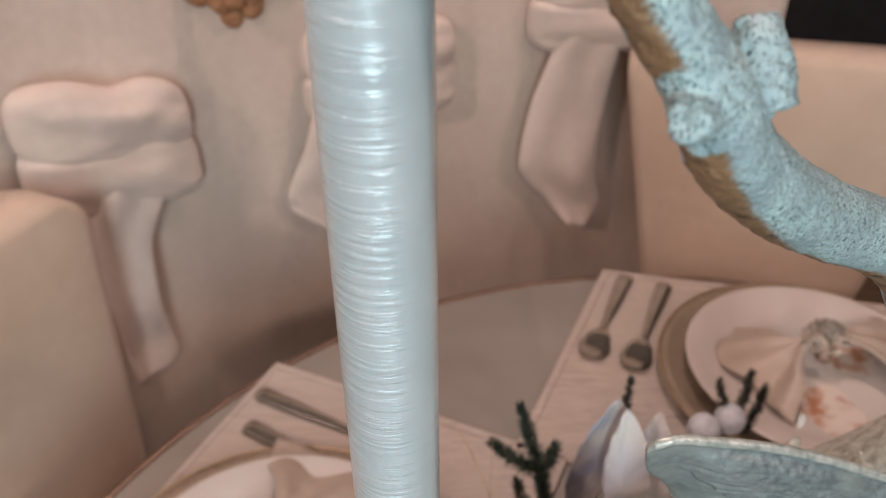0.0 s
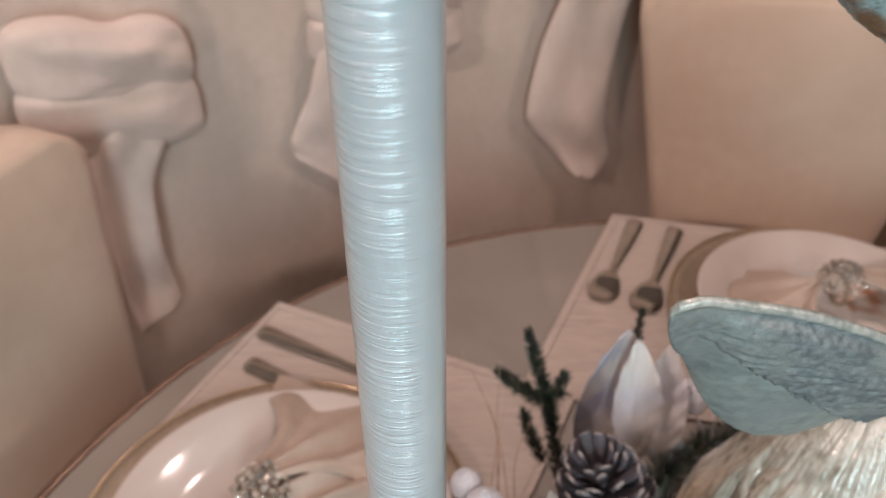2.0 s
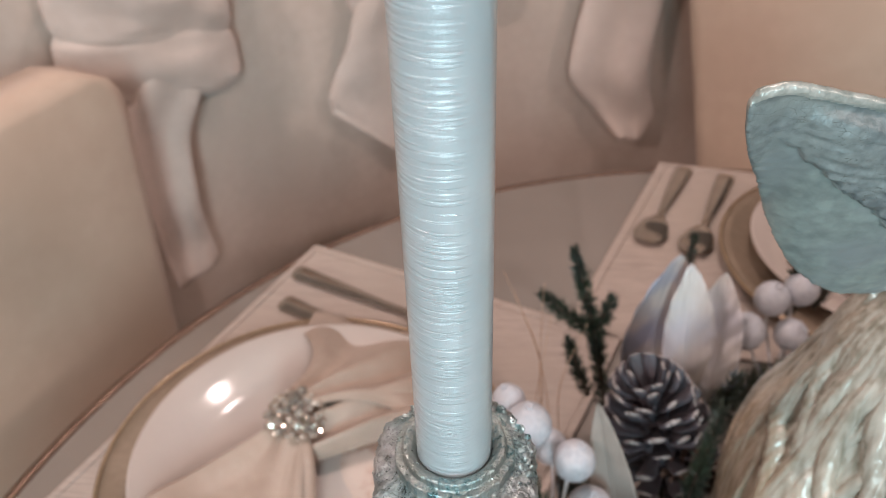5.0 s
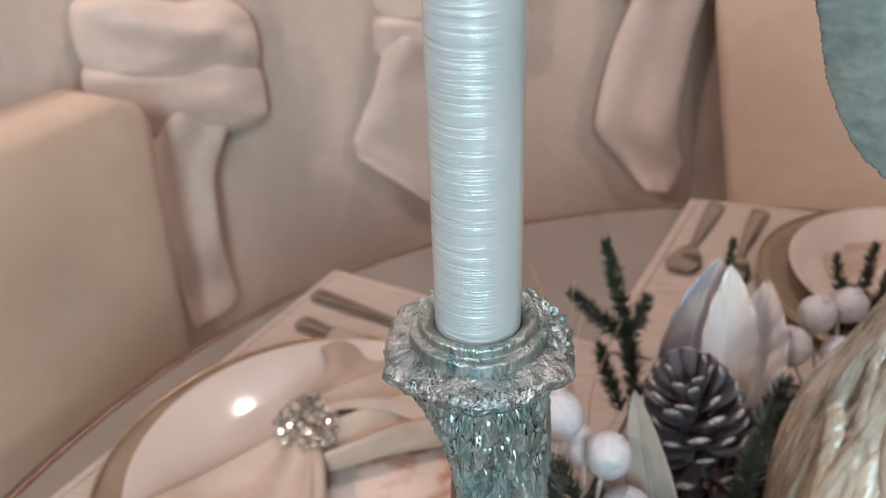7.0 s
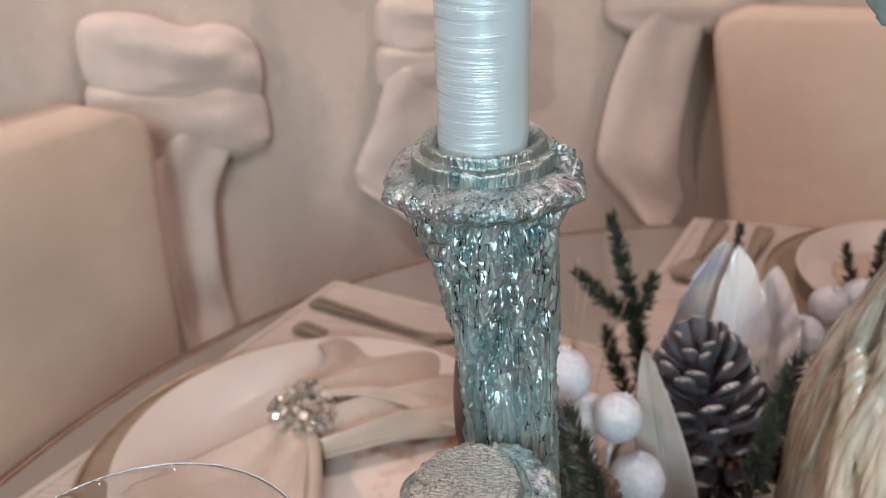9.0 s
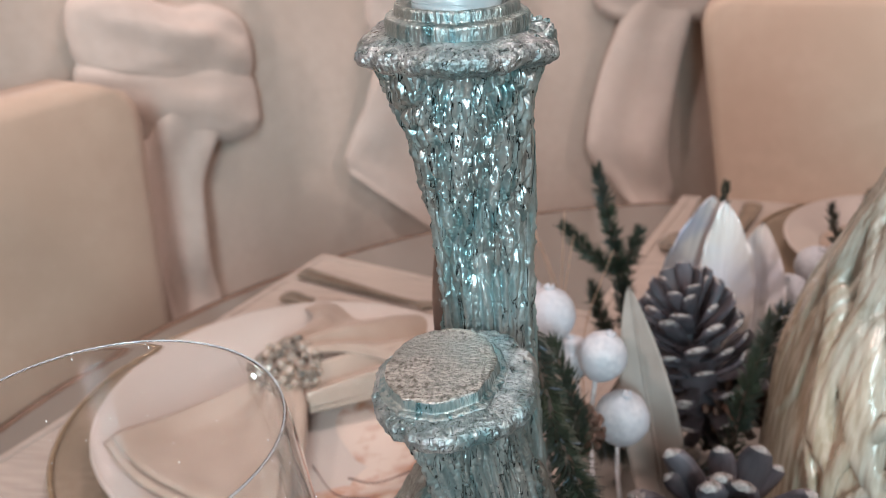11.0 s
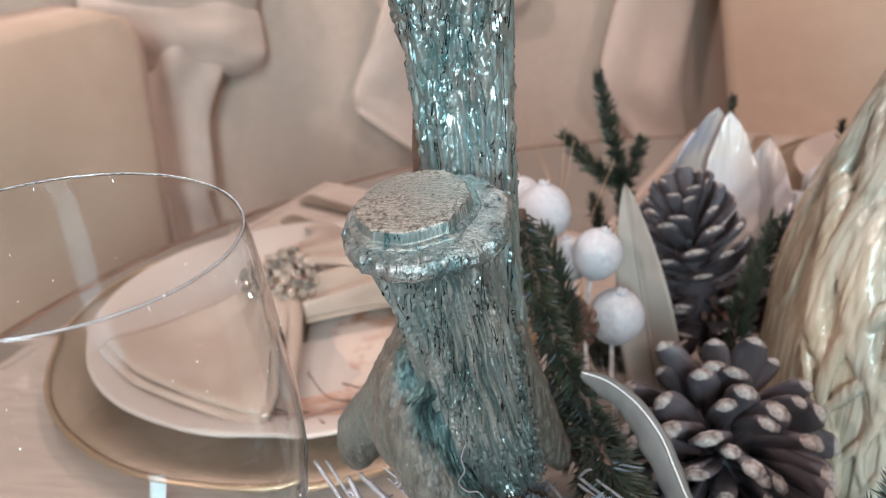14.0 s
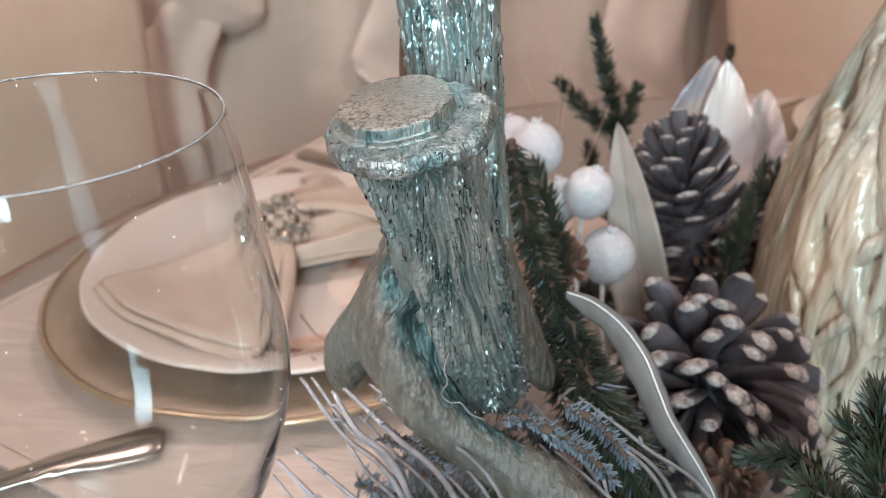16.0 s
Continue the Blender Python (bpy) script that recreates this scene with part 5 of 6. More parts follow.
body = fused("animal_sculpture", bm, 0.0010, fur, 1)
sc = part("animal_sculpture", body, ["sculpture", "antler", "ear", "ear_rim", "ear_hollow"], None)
BEAM = spline(BEAM_AT, 90)
for poly in body.polygons:
    c = poly.center
    on_ear = c.x < 0.205 and c.z < 1.181 and c.y > 0.17
    rim = on_ear and c.z > np.interp(c.x, xs2, up2) - 0.0030 + 0.0006 * noise.noise(c * 200)
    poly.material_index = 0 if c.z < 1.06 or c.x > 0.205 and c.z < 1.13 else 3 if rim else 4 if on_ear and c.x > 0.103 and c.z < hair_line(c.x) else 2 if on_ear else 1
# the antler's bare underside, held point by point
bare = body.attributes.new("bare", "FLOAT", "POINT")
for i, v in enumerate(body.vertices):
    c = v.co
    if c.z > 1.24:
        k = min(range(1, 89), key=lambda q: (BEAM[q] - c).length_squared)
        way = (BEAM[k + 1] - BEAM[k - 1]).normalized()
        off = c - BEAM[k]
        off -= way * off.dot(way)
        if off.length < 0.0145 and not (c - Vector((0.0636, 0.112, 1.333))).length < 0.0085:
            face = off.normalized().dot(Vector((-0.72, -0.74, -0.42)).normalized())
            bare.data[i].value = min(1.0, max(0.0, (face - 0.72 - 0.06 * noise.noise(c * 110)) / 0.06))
for v in body.vertices:
    z = v.co.z
    v.co += Vector((float(np.interp(z, [1.0, 1.07], [0.0065, 0.0])), 0, float(np.interp(z, [0.9, 0.95, 1.04, 1.08], [0.0, 0.0035, 0.009, 0.0]))))
tagged(sc, "pearl gold animal sculpture with a verdigris ear and antler", "sculpture")


# ---- table greenery ----
def settle(p):
    """Greenery close to the candlestick sits a little forward and higher."""
    k = min(1.0, max(0.0, (0.22 - p[1]) / 0.05)) * min(1.0, max(0.0, (p[2] - 0.765) / 0.03))
    return (p[0], p[1] - 0.009 * k, p[2] + 0.004 * k)


def fir_branch(pts, label, length=0.016, per=3600, spread=62, frost=0.0, seed=0, group="fir branches", thick=0.0014):
    """A stem with many needles round it."""
    rng = random.Random(seed)
    pts = [settle(p) for p in pts]
    base = Vector(pts[0])
    ob = thing("fir_branch", pts[0], label, "fir branch", group)
    loc = [tuple(Vector(p) - base) for p in pts]
    part("stem", sweep(bmesh.new(), loc, [thick * 1.1] + [thick] * (len(pts) - 2) + [thick * 0.5], 8, 24), "bark", ob)
    line = spline(loc, 60)
    total = sum((b2 - a).length for a, b2 in zip(line, line[1:]))
    verts, faces, mats = [], [], []
    for i in range(int(1.35 * per * total)):
        u = rng.random()
        k = min(58, int(u * 59))
        p = line[k].lerp(line[k + 1], u * 59 - k)
        d = (line[k + 1] - line[k]).normalized()
        s = d.orthogonal().normalized()
        s.rotate(Matrix.Rotation(rng.uniform(0, 2 * math.pi), 3, d))
        ang = math.radians(rng.gauss(spread, 10)) * (1 - 0.55 * max(0, (u - 0.85) / 0.15))
        way = (d * math.cos(ang) + s * math.sin(ang)).normalized()
        ln = length * rng.uniform(0.75, 1.1) * (1 - 0.25 * u)
        w = way.orthogonal().normalized() * 0.00055
        w2 = way.cross(w).normalized() * 0.0004
        o = len(verts)
        mid = p + way * ln * 0.6 + Vector((0, 0, -0.0006))
        verts += [p + w, p - w * 0.5 + w2, p - w * 0.5 - w2, mid + w * 1.1, mid - w * 0.55 + w2, mid - w * 0.55 - w2, p + way * ln]
        faces += [(o, o + 1, o + 4, o + 3), (o + 1, o + 2, o + 5, o + 4), (o + 2, o, o + 3, o + 5), (o + 3, o + 4, o + 6), (o + 4, o + 5, o + 6), (o + 5, o + 3, o + 6)]
        mats += [1 if rng.random() < frost else 0] * 6
    me = bpy.data.meshes.new("needles")
    me.from_pydata([tuple(v) for v in verts], [], faces)
    part("needles", me, ["needle", "needle_frost"], ob, kind="stuff", smooth=False)
    me.polygons.foreach_set("material_index", mats)
    return ob


# upright sprig behind the candle
J = (0.098, 0.453, 0.852)
fir_branch([(0.115, 0.445, 0.765), (0.104, 0.45, 0.82), J, (0.088, 0.453, 0.89), (0.078, 0.453, 0.926)], "small upright dark green fir sprig", 0.013, 4200, 48, seed=1)
fir_branch([J, (0.078, 0.453, 0.866), (0.058, 0.453, 0.886)], "short dark green fir side sprig", 0.013, 4200, 48, seed=2)
fir_branch([J, (0.104, 0.453, 0.868), (0.108, 0.453, 0.884)], "short dark green fir side sprig", 0.012, 4200, 46, seed=3)
fir_branch([(0.098, 0.445, 0.79), (0.086, 0.448, 0.82), (0.079, 0.45, 0.842)], "short dark green fir side sprig", 0.012, 4200, 46, seed=4)
fir_branch([(0.175, 0.53, 0.76), (0.178, 0.525, 0.83), (0.179, 0.522, 0.894)], "small upright dark green fir sprig", 0.010, 3000, 48, seed=5)
for k, (a, b2) in enumerate((((0.282, 0.55, 0.79), (0.268, 0.55, 0.866)), ((0.285, 0.55, 0.80), (0.294, 0.55, 0.878)), ((0.30, 0.55, 0.80), (0.315, 0.56, 0.85)))):
    fir_branch([a, tuple((Vector(a) + Vector(b2)) / 2 + Vector((0.003, 0, 0))), b2], "small upright dark green fir sprig", 0.011, 3200, 48, seed=6 + k)
# long bough running past the candlestick
fir_branch([(0.030, 0.286, 0.905), (0.043, 0.264, 0.874), (0.057, 0.217, 0.856), (0.069, 0.170, 0.860), (0.078, 0.158, 0.846), (0.087, 0.148, 0.832), (0.094, 0.138, 0.80)], "long dark green fir bough beside the candlestick", 0.017, 4200, 50, 0.04, 11, thick=0.002)
fir_branch([(0.059, 0.25, 0.848), (0.056, 0.262, 0.872), (0.046, 0.27, 0.900)], "short dark green fir side sprig", 0.013, 3800, 45, seed=12)
fir_branch([(0.066, 0.195, 0.835), (0.075, 0.185, 0.815), (0.085, 0.178, 0.79), (0.095, 0.17, 0.765)], "dark green fir bough lying on the table", 0.017, 3800, 55, 0.03, 13, thick=0.002)
fir_branch([(0.02, 0.30, 0.80), (0.045, 0.27, 0.81), (0.07, 0.22, 0.80), (0.09, 0.19, 0.78)], "dark green fir bough lying on the table", 0.018, 3600, 55, 0.06, 14, thick=0.002)
fir_branch([(0.148, 0.101, 0.80), (0.1485, 0.105, 0.865), (0.149, 0.112, 0.876), (0.1505, 0.120, 0.884), (0.153, 0.132, 0.888)], "dark green fir bough tip near the cone", 0.013, 4400, 55, 0.03, 15, thick=0.0016)
fir_branch([(0.165, 0.150, 0.80), (0.154, 0.150, 0.834), (0.141, 0.154, 0.843), (0.128, 0.158, 0.838)], "dark green fir sprig under the cone", 0.011, 4200, 50, 0.03, 16, thick=0.0016)
fir_branch([(0.150, 0.325, 0.79), (0.156, 0.331, 0.832), (0.163, 0.342, 0.846), (0.173, 0.361, 0.870)], "short dark green fir sprig behind a cone", 0.013, 3800, 48, seed=17)
fir_branch([(0.145, 0.36, 0.775), (0.165, 0.38, 0.80), (0.185, 0.40, 0.83), (0.196, 0.41, 0.85)], "short dark green fir sprig behind a cone", 0.014, 3800, 50, 0.15, 18)
fir_branch([(0.07, 0.38, 0.765), (0.10, 0.36, 0.775), (0.15, 0.33, 0.77), (0.18, 0.29, 0.765)], "dark green fir bough lying on the table", 0.02, 3400, 60, 0.05, 19, thick=0.002)
fir_branch([(0.19, 0.44, 0.765), (0.23, 0.47, 0.775), (0.28, 0.50, 0.78), (0.33, 0.52, 0.77)], "dark green fir bough lying on the table", 0.022, 3400, 60, 0.05, 20, thick=0.002)
fir_branch([(0.0, 0.24, 0.762), (0.04, 0.21, 0.775), (0.08, 0.16, 0.78), (0.12, 0.13, 0.77), (0.16, 0.12, 0.765)], "dark green fir bough lying on the table", 0.02, 3800, 60, 0.08, 21, thick=0.002)


fir_branch([(0.170, 0.075, 0.815), (0.165, 0.095, 0.845), (0.160, 0.110, 0.868), (0.157, 0.122, 0.880)], "dark green fir bough tip near the cone", 0.014, 4600, 58, 0.03, 22, thick=0.0016)
fir_branch([(0.190, 0.105, 0.775), (0.172, 0.118, 0.812), (0.150, 0.130, 0.832), (0.130, 0.137, 0.828)], "dark green fir sprig under the cone", 0.013, 4600, 55, 0.03, 23, thick=0.0016)
fir_branch([(0.175, 0.085, 0.780), (0.150, 0.100, 0.810), (0.128, 0.112, 0.815), (0.108, 0.120, 0.800)], "dark green fir sprig under the cone", 0.014, 4400, 58, 0.03, 24, thick=0.0016)


fir_branch([(0.0, 0.155, 0.795), (0.045, 0.135, 0.822), (0.085, 0.105, 0.828), (0.115, 0.085, 0.81)], "dark green fir bough lying under the twigs", 0.016, 5200, 60, 0.05, 25, thick=0.002)
fir_branch([(0.0345, 0.2535, 0.920), (0.0475, 0.2148, 0.888), (0.0640, 0.1885, 0.867), (0.0810, 0.1640, 0.850), (0.0985, 0.1330, 0.832)], "long dense dark green fir bough beside the candlestick", 0.011, 7000, 52, 0.03, 26, thick=0.002)


def scale_mesh(name, tip_from, mats, stations):
    """One cone scale: root at the origin, reaching one unit along x."""
    bm = bmesh.new()
    rows = []
    for x, w, t, lift in stations:
        rows.append([bm.verts.new((x, w * math.cos(a), lift + t * math.sin(a))) for a in (2 * math.pi * (k + 0.5) / 8 for k in range(8))])
    for i, (ra, rb) in enumerate(zip(rows, rows[1:])):
        for k in range(8):
            fc = bm.faces.new((ra[k], ra[(k + 1) % 8], rb[(k + 1) % 8], rb[k]))
            fc.material_index = 1 if i >= tip_from else 0
    fc = bm.faces.new(rows[-1])
    fc.material_index = 1
    bmesh.ops.recalc_face_normals(bm, faces=bm.faces)
    me = bpy.data.meshes.new(name)
    bm.to_mesh(me)
    bm.free()
    for one in mats:
        me.materials.append(M[one])
    me.polygons.foreach_set("use_smooth", [p.material_index == 0 for p in me.polygons])
    return me


FROST = scale_mesh("scale", 5, ("cone_dark", "cone_tip"), ((0, 0.07, 0.033, 0), (0.3, 0.125, 0.036, -0.02), (0.6, 0.19, 0.044, -0.03), (0.82, 0.185, 0.052, -0.01), (0.925, 0.145, 0.072, 0.006), (0.945, 0.12, 0.076, 0.012), (0.97, 0.088, 0.058, 0.02), (1.0, 0.035, 0.028, 0.026)))
LIPPED = scale_mesh("scale", 5, ("cone_dark", "cone_tip"), ((0, 0.08, 0.03, 0), (0.4, 0.15, 0.035, -0.02), (0.75, 0.215, 0.04, -0.02), (0.90, 0.215, 0.055, 0.0), (0.95, 0.195, 0.055, 0.01), (0.985, 0.15, 0.042, 0.02), (1.0, 0.09, 0.02, 0.025)))
BROWN = scale_mesh("scale", 5, ("cone_brown", "cone_brown"), ((0, 0.08, 0.04, 0), (0.5, 0.18, 0.06, -0.02), (0.85, 0.23, 0.09, 0), (0.95, 0.2, 0.1, 0.03), (1.0, 0.1, 0.06, 0.05)))


def pine_cone(at, axis, tall, wide, count, label, me=FROST, seed=0, open_low=-12, open_top=78, taper=0.5, loose=1.0):
    rng = random.Random(seed)
    axis = Vector(axis).normalized()
    m = Matrix.Translation(at) @ axis.to_track_quat("Z", "Y").to_matrix().to_4x4()
    ob = thing("pine_cone", at, label, "pine cone", "pine cones", m)
    core = [(0, -0.5 * tall), (wide * 0.16, -0.45 * tall), (wide * 0.18, -0.2 * tall), (wide * 0.14, 0.1 * tall), (wide * 0.1, 0.36 * tall), (0, 0.44 * tall)]
    part("core", revolve(bmesh.new(), core, 20), "cone_brown" if me is BROWN else "cone_dark", ob)
    for i in range(count):
        t = (i + 0.5) / count
        az = i * 2.39996 + rng.uniform(-0.1, 0.1) * loose
        h = (-0.46 + 0.86 * t) * tall
        el = math.radians(open_low + (open_top - open_low) * t ** 1.15 + rng.uniform(-6, 6) * loose)
        reach = wide * 0.5 * float(np.interp(t, [0, 0.15, 0.4, 0.7, 1], [0.72, 0.95, 1.0, 0.32 + taper, taper]))
        r0 = wide * 0.06
        s = new("scale", me)
        s.parent = ob
        s.matrix_local = (Matrix.Translation((r0 * math.cos(az), r0 * math.sin(az), h)) @ Matrix.Rotation(az, 4, "Z") @ Matrix.Rotation(-el, 4, "Y")
                          @ Matrix.Rotation(rng.uniform(-0.15, 0.15) * loose, 4, "X") @ Matrix.Diagonal((reach, reach * rng.uniform(0.8, 1.05), reach * rng.uniform(0.75, 1.1), 1)))
    return ob


pine_cone((0.130, 0.236, 0.8075), (-0.12, -0.99, 0.03), 0.048, 0.098, 88, "open dark pine cone with frosted white scale tips", seed=1, open_low=-2, open_top=64, taper=0.7, loose=2.6)
pine_cone((0.137, 0.375, 0.830), (-0.25, 0.02, 1), 0.102, 0.076, 88, "tall dark pine cone with frosted scale tips", LIPPED, 2, 2, 68, 0.66, 1.6)
pine_cone((0.057, 0.275, 0.852), (-0.5, -0.3, 0.6), 0.028, 0.026, 70, "small brown pine cone among the fir", BROWN, 3)
pine_cone((0.130, 0.172, 0.812), (0.3, -0.5, 0.5), 0.024, 0.026, 40, "small brown pine cone under the fir", BROWN, 4)
pine_cone((0.163, 0.352, 0.812), (0.6, -0.4, 0.4), 0.034, 0.034, 44, "small brown pine cone among the fir", BROWN, 5)


def berry(at, radius, up, root, label="frosted white artificial berry on a pale stem", seed=0):
    up = Vector(up).normalized()
    ob = thing("berry", at, label, "berry", "white berries", Matrix.Translation(at) @ up.to_track_quat("Z", "Y").to_matrix().to_4x4())
    bm = ball(bmesh.new(), (0, 0, 0), radius, 4, (1, 1, 1.08))
    for v in bm.verts:
        v.co.xy *= 1 - 0.10 * max(0.0, -v.co.z / radius)
        v.co *= 1 + 0.025 * noise.noise(v.co * 130 + Vector((seed, 0, 0))) + 0.008 * noise.noise(v.co * 500)
    fruit = part("fruit", bm, "berry", ob)
    bm = revolve(bmesh.new(), [(0.0, 0.98 * radius), (0.20 * radius, 0.98 * radius), (0.19 * radius, 1.06 * radius), (0.20 * radius, 1.16 * radius), (0.15 * radius, 1.17 * radius), (0.08 * radius, 1.09 * radius), (0.0, 1.05 * radius)], 36)
    for v in bm.verts:
        if v.co.z > 1.1 * radius:
            v.co.z += 0.06 * radius * math.cos(5 * math.atan2(v.co.y, v.co.x))
    part("calyx", bm, "berry", fruit)
    loc = ob.matrix_world.inverted() @ Vector(root)
    part("stem", sweep(bmesh.new(), [(0, 0, -radius * 0.9), (loc.x * 0.3, loc.y * 0.3, loc.z * 0.4 - radius * 0.5), tuple(loc)], 0.0013, 8, 16), "stem_white", ob)
    return ob


berry((0.0445, 0.322, 0.8885), 0.0148, (0.0, 0.1, 1), (0.06, 0.32, 0.765), seed=1)
berry((0.0325, 0.342, 0.889), 0.0110, (-0.3, 0.1, 1), (0.05, 0.34, 0.765), seed=2)
berry((0.0735, 0.312, 0.870), 0.0132, (0.25, 0.0, 1), (0.075, 0.31, 0.765), seed=3)
berry((0.0845, 0.299, 0.8400), 0.0148, (0.1, -0.1, 1), (0.09, 0.29, 0.765), seed=4)
berry((0.060, 0.335, 0.855), 0.0118, (-0.2, 0.1, 1), (0.065, 0.33, 0.765), seed=5)
berry((0.255, 0.530, 0.826), 0.0150, (0.1, -0.2, 1), (0.26, 0.50, 0.765), seed=6)
berry((0.281, 0.540, 0.829), 0.0145, (0.3, -0.1, 1), (0.27, 0.50, 0.765), seed=7)
berry((0.229, 0.500, 0.815), 0.0160, (-0.3, -0.3, 0.8), (0.25, 0.48, 0.765), seed=8)
berry((0.272, 0.515, 0.800), 0.0140, (0.2, -0.4, 0.8), (0.26, 0.48, 0.765), seed=9)


def leaf(base, tip, wide, facing, material, label, cup=0.35, curl=0.0, name="leaf", wave=0.0, fullness=0.8, vein=0.0008):
    """A thin leaf with a midrib: from base to tip, its upper face towards facing."""
    a, b2 = Vector(base), Vector(tip)
    d = (b2 - a).normalized()
    f2 = Vector(facing)
    f2 = (f2 - d * f2.dot(d)).normalized()
    s = d.cross(f2)
    ln = (b2 - a).length
    m = Matrix.Translation(a) @ Matrix((d, s, f2)).transposed().to_4x4()
    ob = thing(name, base, label, "leaf", "artificial leaves", m)
    bm = bmesh.new()
    nu, nv = 36, 14
    g2 = {}
    for lay in (0, 1):
        for i in range(nu + 1):
            t = i / nu
            w = wide / 2 * (math.sin(math.pi * t ** fullness) ** 0.75 if 0 < t < 1 else 0) + 0.0012 * (1 - t)
            for k in range(nv + 1):
                v = 2 * k / nv - 1
                z = cup * abs(v) ** 1.4 * w + curl * math.sin(math.pi * t) * ln + wave * math.sin(t * 9 + v) * w
                z += vein * abs(v) * math.sin((t * 40 - abs(v) * 9)) - (0.0005 if lay else 0) - 0.0006 * math.exp(-(v / 0.1) ** 2)
                g2[lay, i, k] = bm.verts.new((t * ln, v * w, z))
    for i in range(nu):
        for k in range(nv):
            for lay in (0, 1):
                q = (g2[lay, i, k], g2[lay, i + 1, k], g2[lay, i + 1, k + 1], g2[lay, i, k + 1])
                bm.faces.new(q[::-1] if lay else q)
    rim = [(0, k) for k in range(nv)] + [(i, nv) for i in range(nu)] + [(nu, k) for k in range(nv, 0, -1)] + [(i, 0) for i in range(nu, 0, -1)]
    for p, q in zip(rim, rim[1:] + rim[:1]):
        bm.faces.new((g2[(0, *p)], g2[(1, *p)], g2[(1, *q)], g2[(0, *q)]))
    blade = part("blade", bm, material, ob)
    part("midrib", sweep(bmesh.new(), [(0, 0, -0.0006 + 0.0), (ln * 0.5, 0, curl * ln - 0.0006), (ln * 0.97, 0, -0.0004)], [0.0012, 0.0009, 0.0003], 8, 24), material, blade)
    return ob


leaf((0.1790, 0.4689, 0.758), (0.1695, 0.483, 0.897), 0.040, (0.05, -1, 0.5), "pearl_leaf", "pearl white magnolia leaf standing upright", 0.25, 0.03, fullness=1.05, wave=0.08, vein=0.0015)
# Stands for the folded white leaf's shaded half: the shade is in its grey.
leaf((0.1360, 0.4867, 0.758), (0.1645, 0.497, 0.895), 0.058, (0.35, -1, 0.1), "grey_leaf", "pearl magnolia leaf with its shade in grey colour, standing upright", 0.2, 0.03, fullness=1.1)
leaf((0.2010, 0.4702, 0.758), (0.204, 0.505, 0.872), 0.040, (-0.35, -1, 0.2), "pearl_leaf", "pearl white magnolia leaf with deep side veins", 0.3, 0.02, fullness=1.05, wave=0.1, vein=0.0026)
leaf((0.118, 0.296, 0.755), (0.0865, 0.330, 0.904), 0.030, (-0.2, -1, 0.35), "dusty_leaf", "dusty taupe lance shaped leaf", 0.2, -0.02, vein=0.0002)
# a long blade folded along its crest, leaning over the fir
CREST = [(0.124, 0.139, 0.800), (0.1181, 0.144, 0.8232), (0.1129, 0.1484, 0.8322), (0.1063, 0.1527, 0.8413), (0.0997, 0.1567, 0.8506), (0.0949, 0.1602, 0.8605), (0.0891, 0.1646, 0.872), (0.0803, 0.1681, 0.8826), (0.0696, 0.1695, 0.8907), (0.0598, 0.1681, 0.8953)]
rib = thing("leaf", CREST[0], "long brushed grey leaf arching over the fir", "leaf", "artificial leaves")
line = spline([tuple(Vector(p) - Vector(CREST[0])) for p in CREST], 60)
toward = Vector((-0.2, -0.8, 0.55)).normalized()
for name, side, most in (("blade", 1, 0.0018), ("blade", -1, 0.0080)):
    bm, rows = bmesh.new(), []
    for i, p in enumerate(line):
        t = i / 59
        d = (line[min(i + 1, 59)] - line[max(i - 1, 0)]).normalized()
        s = d.cross(toward).normalized()
        fall = (s * side * math.cos(0.25) - toward * math.sin(0.25)) * (most * math.sin(math.pi * min(1, 0.04 + 0.96 * (1 - t) ** 0.8)) ** 0.8 + 0.0006)
        fall *= 1 + 0.08 * math.sin(t * 23 + side) + 0.05 * math.sin(t * 51)
        rows.append([bm.verts.new(p + fall * k / 5 + toward * (0.0007 * math.sin(math.pi * k / 5) - lay * 0.0007)) for lay in (0, 1) for k in ((0, 1, 2, 3, 4, 5) if lay == 0 else (5, 4, 3, 2, 1, 0))])
    for r1, r2 in zip(rows, rows[1:]):
        for k in range(12):
            bm.faces.new((r1[k], r1[(k + 1) % 12], r2[(k + 1) % 12], r2[k]))
    bm.faces.new(rows[0])
    bm.faces.new(rows[-1][::-1])
    part(name, bm, "steel_leaf", rib)
# The crest's highlight is a rib in the white leaf's colour.
part("midrib", sweep(bmesh.new(), [tuple(p) for p in line], [0.0004] * 59 + [0.0002], 8), "pearl_leaf", rib, "raised midrib with the crest's highlight in its pale colour")

# whitewashed twigs fanning out under the candlestick
BUNDLES = [
    (4, [(-0.0246, 0.1403, 0.8663), (-0.0077, 0.1223, 0.8582), (0.0151, 0.1002, 0.8532), (0.040, 0.080, 0.775)]),
    (5, [(-0.0179, 0.1429, 0.8669), (0.0030, 0.1284, 0.8590), (0.0290, 0.1061, 0.8501), (0.050, 0.090, 0.775)]),
    (4, [(-0.0366, 0.1227, 0.8512), (-0.0162, 0.1061, 0.8486), (-0.0069, 0.0981, 0.8453), (0.010, 0.080, 0.775)]),
    (4, [(0.0552, 0.1484, 0.8662), (0.0740, 0.1340, 0.8583), (0.0935, 0.1144, 0.8480), (0.115, 0.090, 0.775)]),
    (3, [(0.0473, 0.1419, 0.8580), (0.0672, 0.1262, 0.8514), (0.0790, 0.1132, 0.8460), (0.100, 0.090, 0.775)]),
]
rng = random.Random(9)
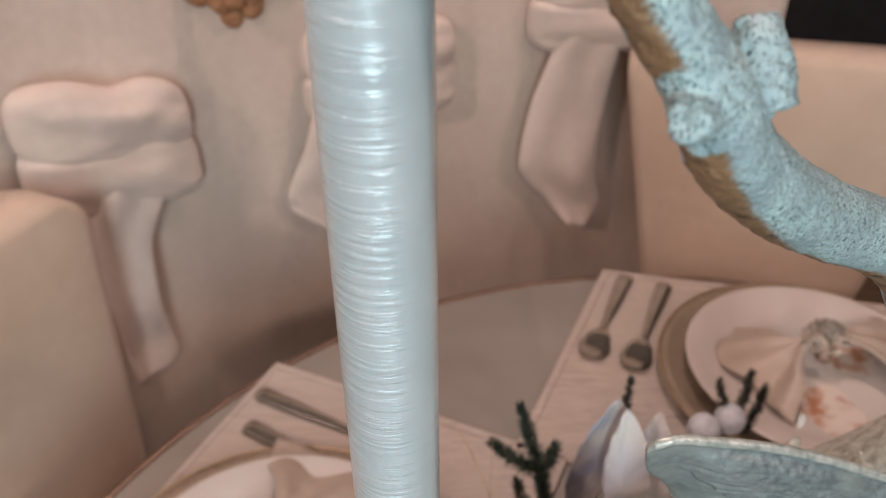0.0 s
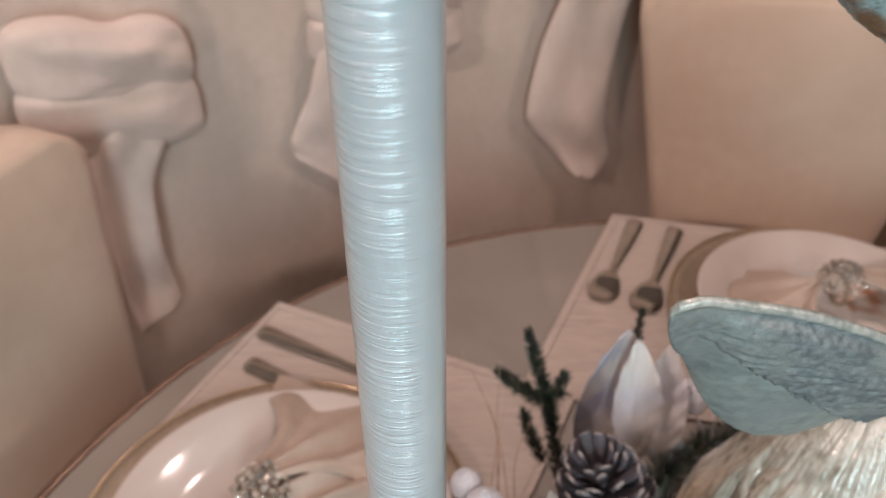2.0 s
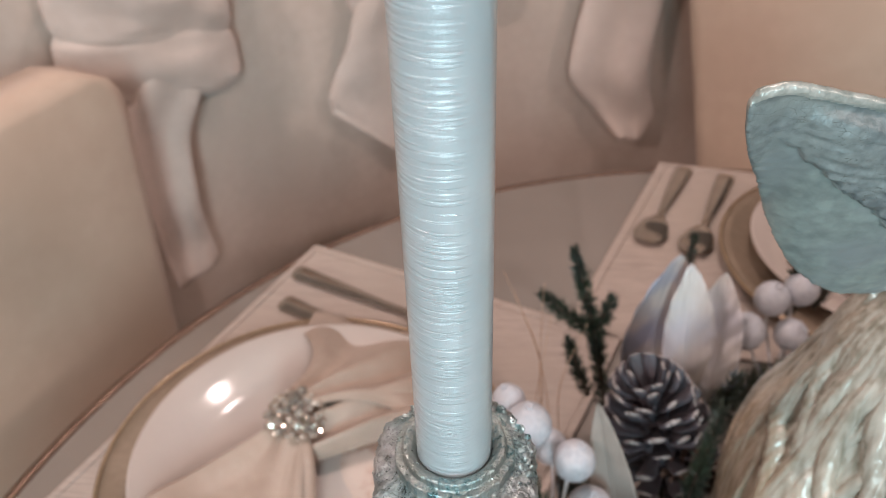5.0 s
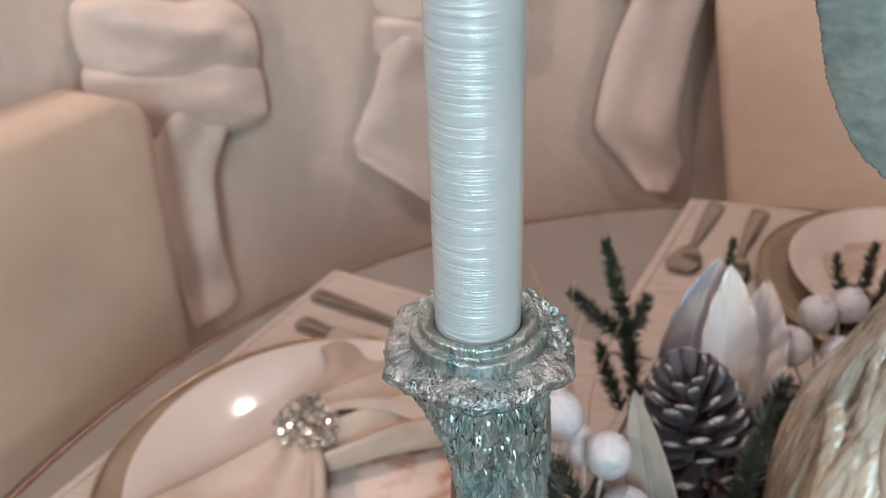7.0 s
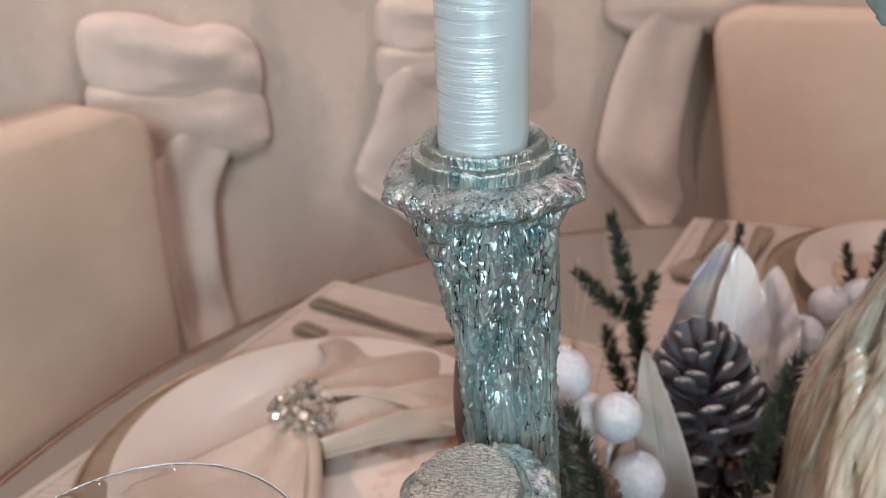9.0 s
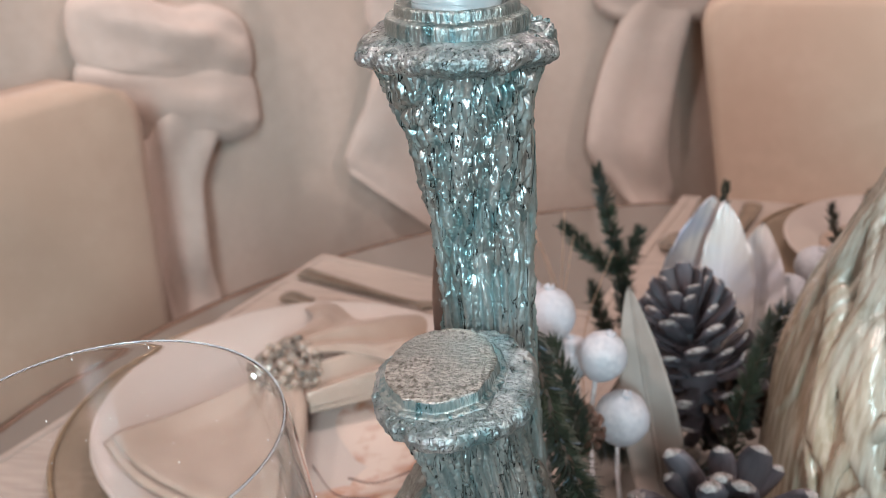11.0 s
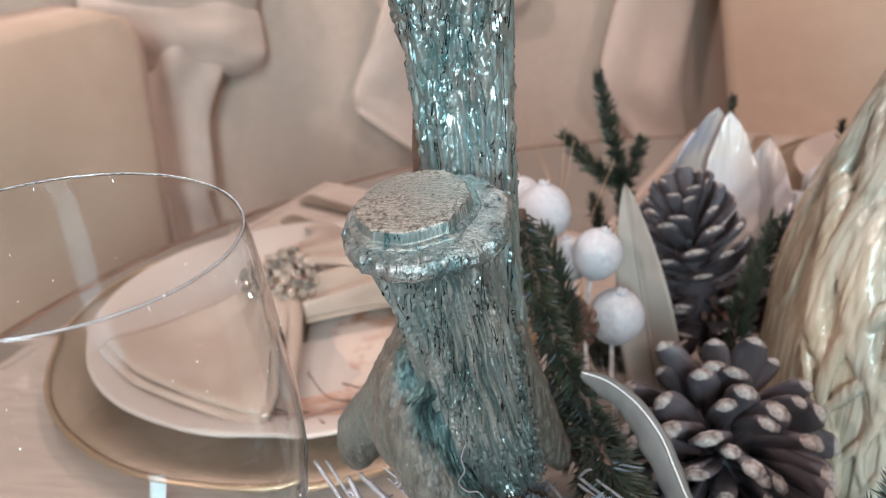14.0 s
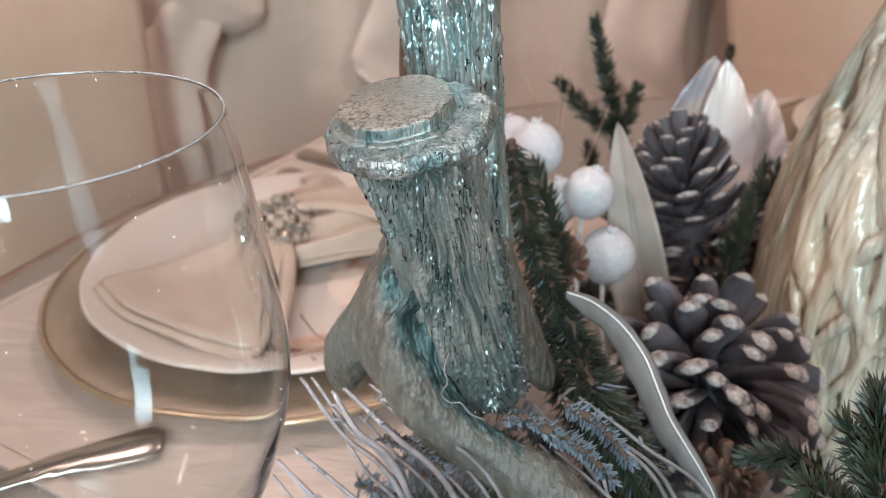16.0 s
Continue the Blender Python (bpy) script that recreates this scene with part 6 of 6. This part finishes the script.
for count, line in BUNDLES:
    for k in range(count):
        off, turn = Vector((rng.gauss(0, 0.0055), rng.gauss(0, 0.004), rng.gauss(-0.004, 0.0045))), rng.gauss(0, 0.003)
        reach = rng.uniform(0.0, 0.45)
        pts = []
        for i, p in enumerate(line):
            q = Vector(p).lerp(Vector(line[1]), reach) if i == 0 else Vector(p)
            pts.append(q + off * (1 + 0.3 * i) + Vector((turn * (i - 1), -turn * 0.6 * (i - 1), rng.gauss(0, 0.0003))))
        base = pts[0]
        thick = rng.uniform(0.0006, 0.0011)
        ob = thing("twig", base, "thin whitewashed bare twig under the candlestick", "twig", "whitewashed twigs")
        stem = part("stem", sweep(bmesh.new(), [tuple(p - base) for p in pts], [thick * 0.8, thick, thick * 1.1, thick * 1.1], 7, 24), "twig", ob)
        for q in range(rng.randrange(0, 3)):
            p = pts[0].lerp(pts[1], rng.random()) - base
            e = p + Vector((rng.uniform(-0.005, 0.005), rng.uniform(-0.005, 0.002), rng.uniform(0.001, 0.005)))
            part("side_shoot", sweep(bmesh.new(), [tuple(p), tuple(p.lerp(e, 0.5) + Vector((0, 0, 0.001))), tuple(e)], [0.0007, 0.0006, 0.0004], 6, 6), "twig", stem)
fir_branch([(0.000, 0.1330, 0.8560), (0.0111, 0.1300, 0.8560), (0.022, 0.1230, 0.8520)], "frosted blue grey needle sprig under the candlestick", 0.0042, 5200, 60, 0.95, 34)
fir_branch([(0.040, 0.1400, 0.8630), (0.0494, 0.1380, 0.8640), (0.058, 0.1330, 0.8600)], "frosted blue grey needle sprig under the candlestick", 0.0042, 5200, 60, 0.95, 35)
fir_branch([(-0.01, 0.19, 0.790), (0.02, 0.172, 0.797), (0.05, 0.155, 0.797), (0.085, 0.14, 0.79)], "frosted blue grey needle sprig under the candlestick", 0.013, 2600, 60, 0.95, 31)
fir_branch([(0.035, 0.20, 0.815), (0.05, 0.185, 0.822), (0.06, 0.172, 0.818)], "frosted blue grey needle sprig under the candlestick", 0.010, 3400, 60, 0.95, 32)
fir_branch([(-0.03, 0.19, 0.772), (0.0, 0.175, 0.782), (0.03, 0.16, 0.786)], "frosted blue grey needle sprig under the candlestick", 0.012, 2600, 60, 0.95, 33)

fir_branch([(0.0596, 0.1198, 0.8866), (0.0699, 0.1124, 0.8847), (0.0778, 0.1012, 0.8820)], "frosted blue grey needle sprig under the candlestick", 0.0050, 5200, 60, 0.95, 36)
fir_branch([(0.0528, 0.1060, 0.8884), (0.0629, 0.1031, 0.8854), (0.0725, 0.0930, 0.8826)], "frosted blue grey needle sprig under the candlestick", 0.0050, 5200, 60, 0.95, 37)
fir_branch([(0.1631, 0.1001, 0.8568), (0.1512, 0.1113, 0.8693), (0.1414, 0.1213, 0.8838)], "dark green fir branch beside the mane", 0.011, 4200, 60, 0.0, 38)
fir_branch([(0.1485, 0.0959, 0.8596), (0.1377, 0.1031, 0.8690), (0.1269, 0.1082, 0.8741)], "dark green fir branch beside the mane", 0.011, 4200, 60, 0.0, 39)

# dry grass stalks
for k, (a, b2) in enumerate((((0.06, 0.42, 0.76), (0.041, 0.45, 0.910)), ((0.062, 0.42, 0.76), (0.064, 0.45, 0.900)), ((0.07, 0.42, 0.76), (0.035, 0.46, 0.885)), ((0.075, 0.41, 0.76), (0.082, 0.43, 0.88)), ((0.05, 0.40, 0.76), (0.048, 0.42, 0.895)))):
    d = Vector(b2) - Vector(a)
    ob = thing("grass_stalk", a, "thin dry tan grass stalk among the fir", "grass stalk", "dry grass stalks")
    part("stem", sweep(bmesh.new(), [(0, 0, 0), tuple(d * 0.5 + Vector((0.006 * (-1) ** k, 0.004, 0))), tuple(d + Vector((0.007 * (k - 2), 0, 0)))], [0.0005, 0.0004, 0.0002], 6, 14), "dry_grass", ob)
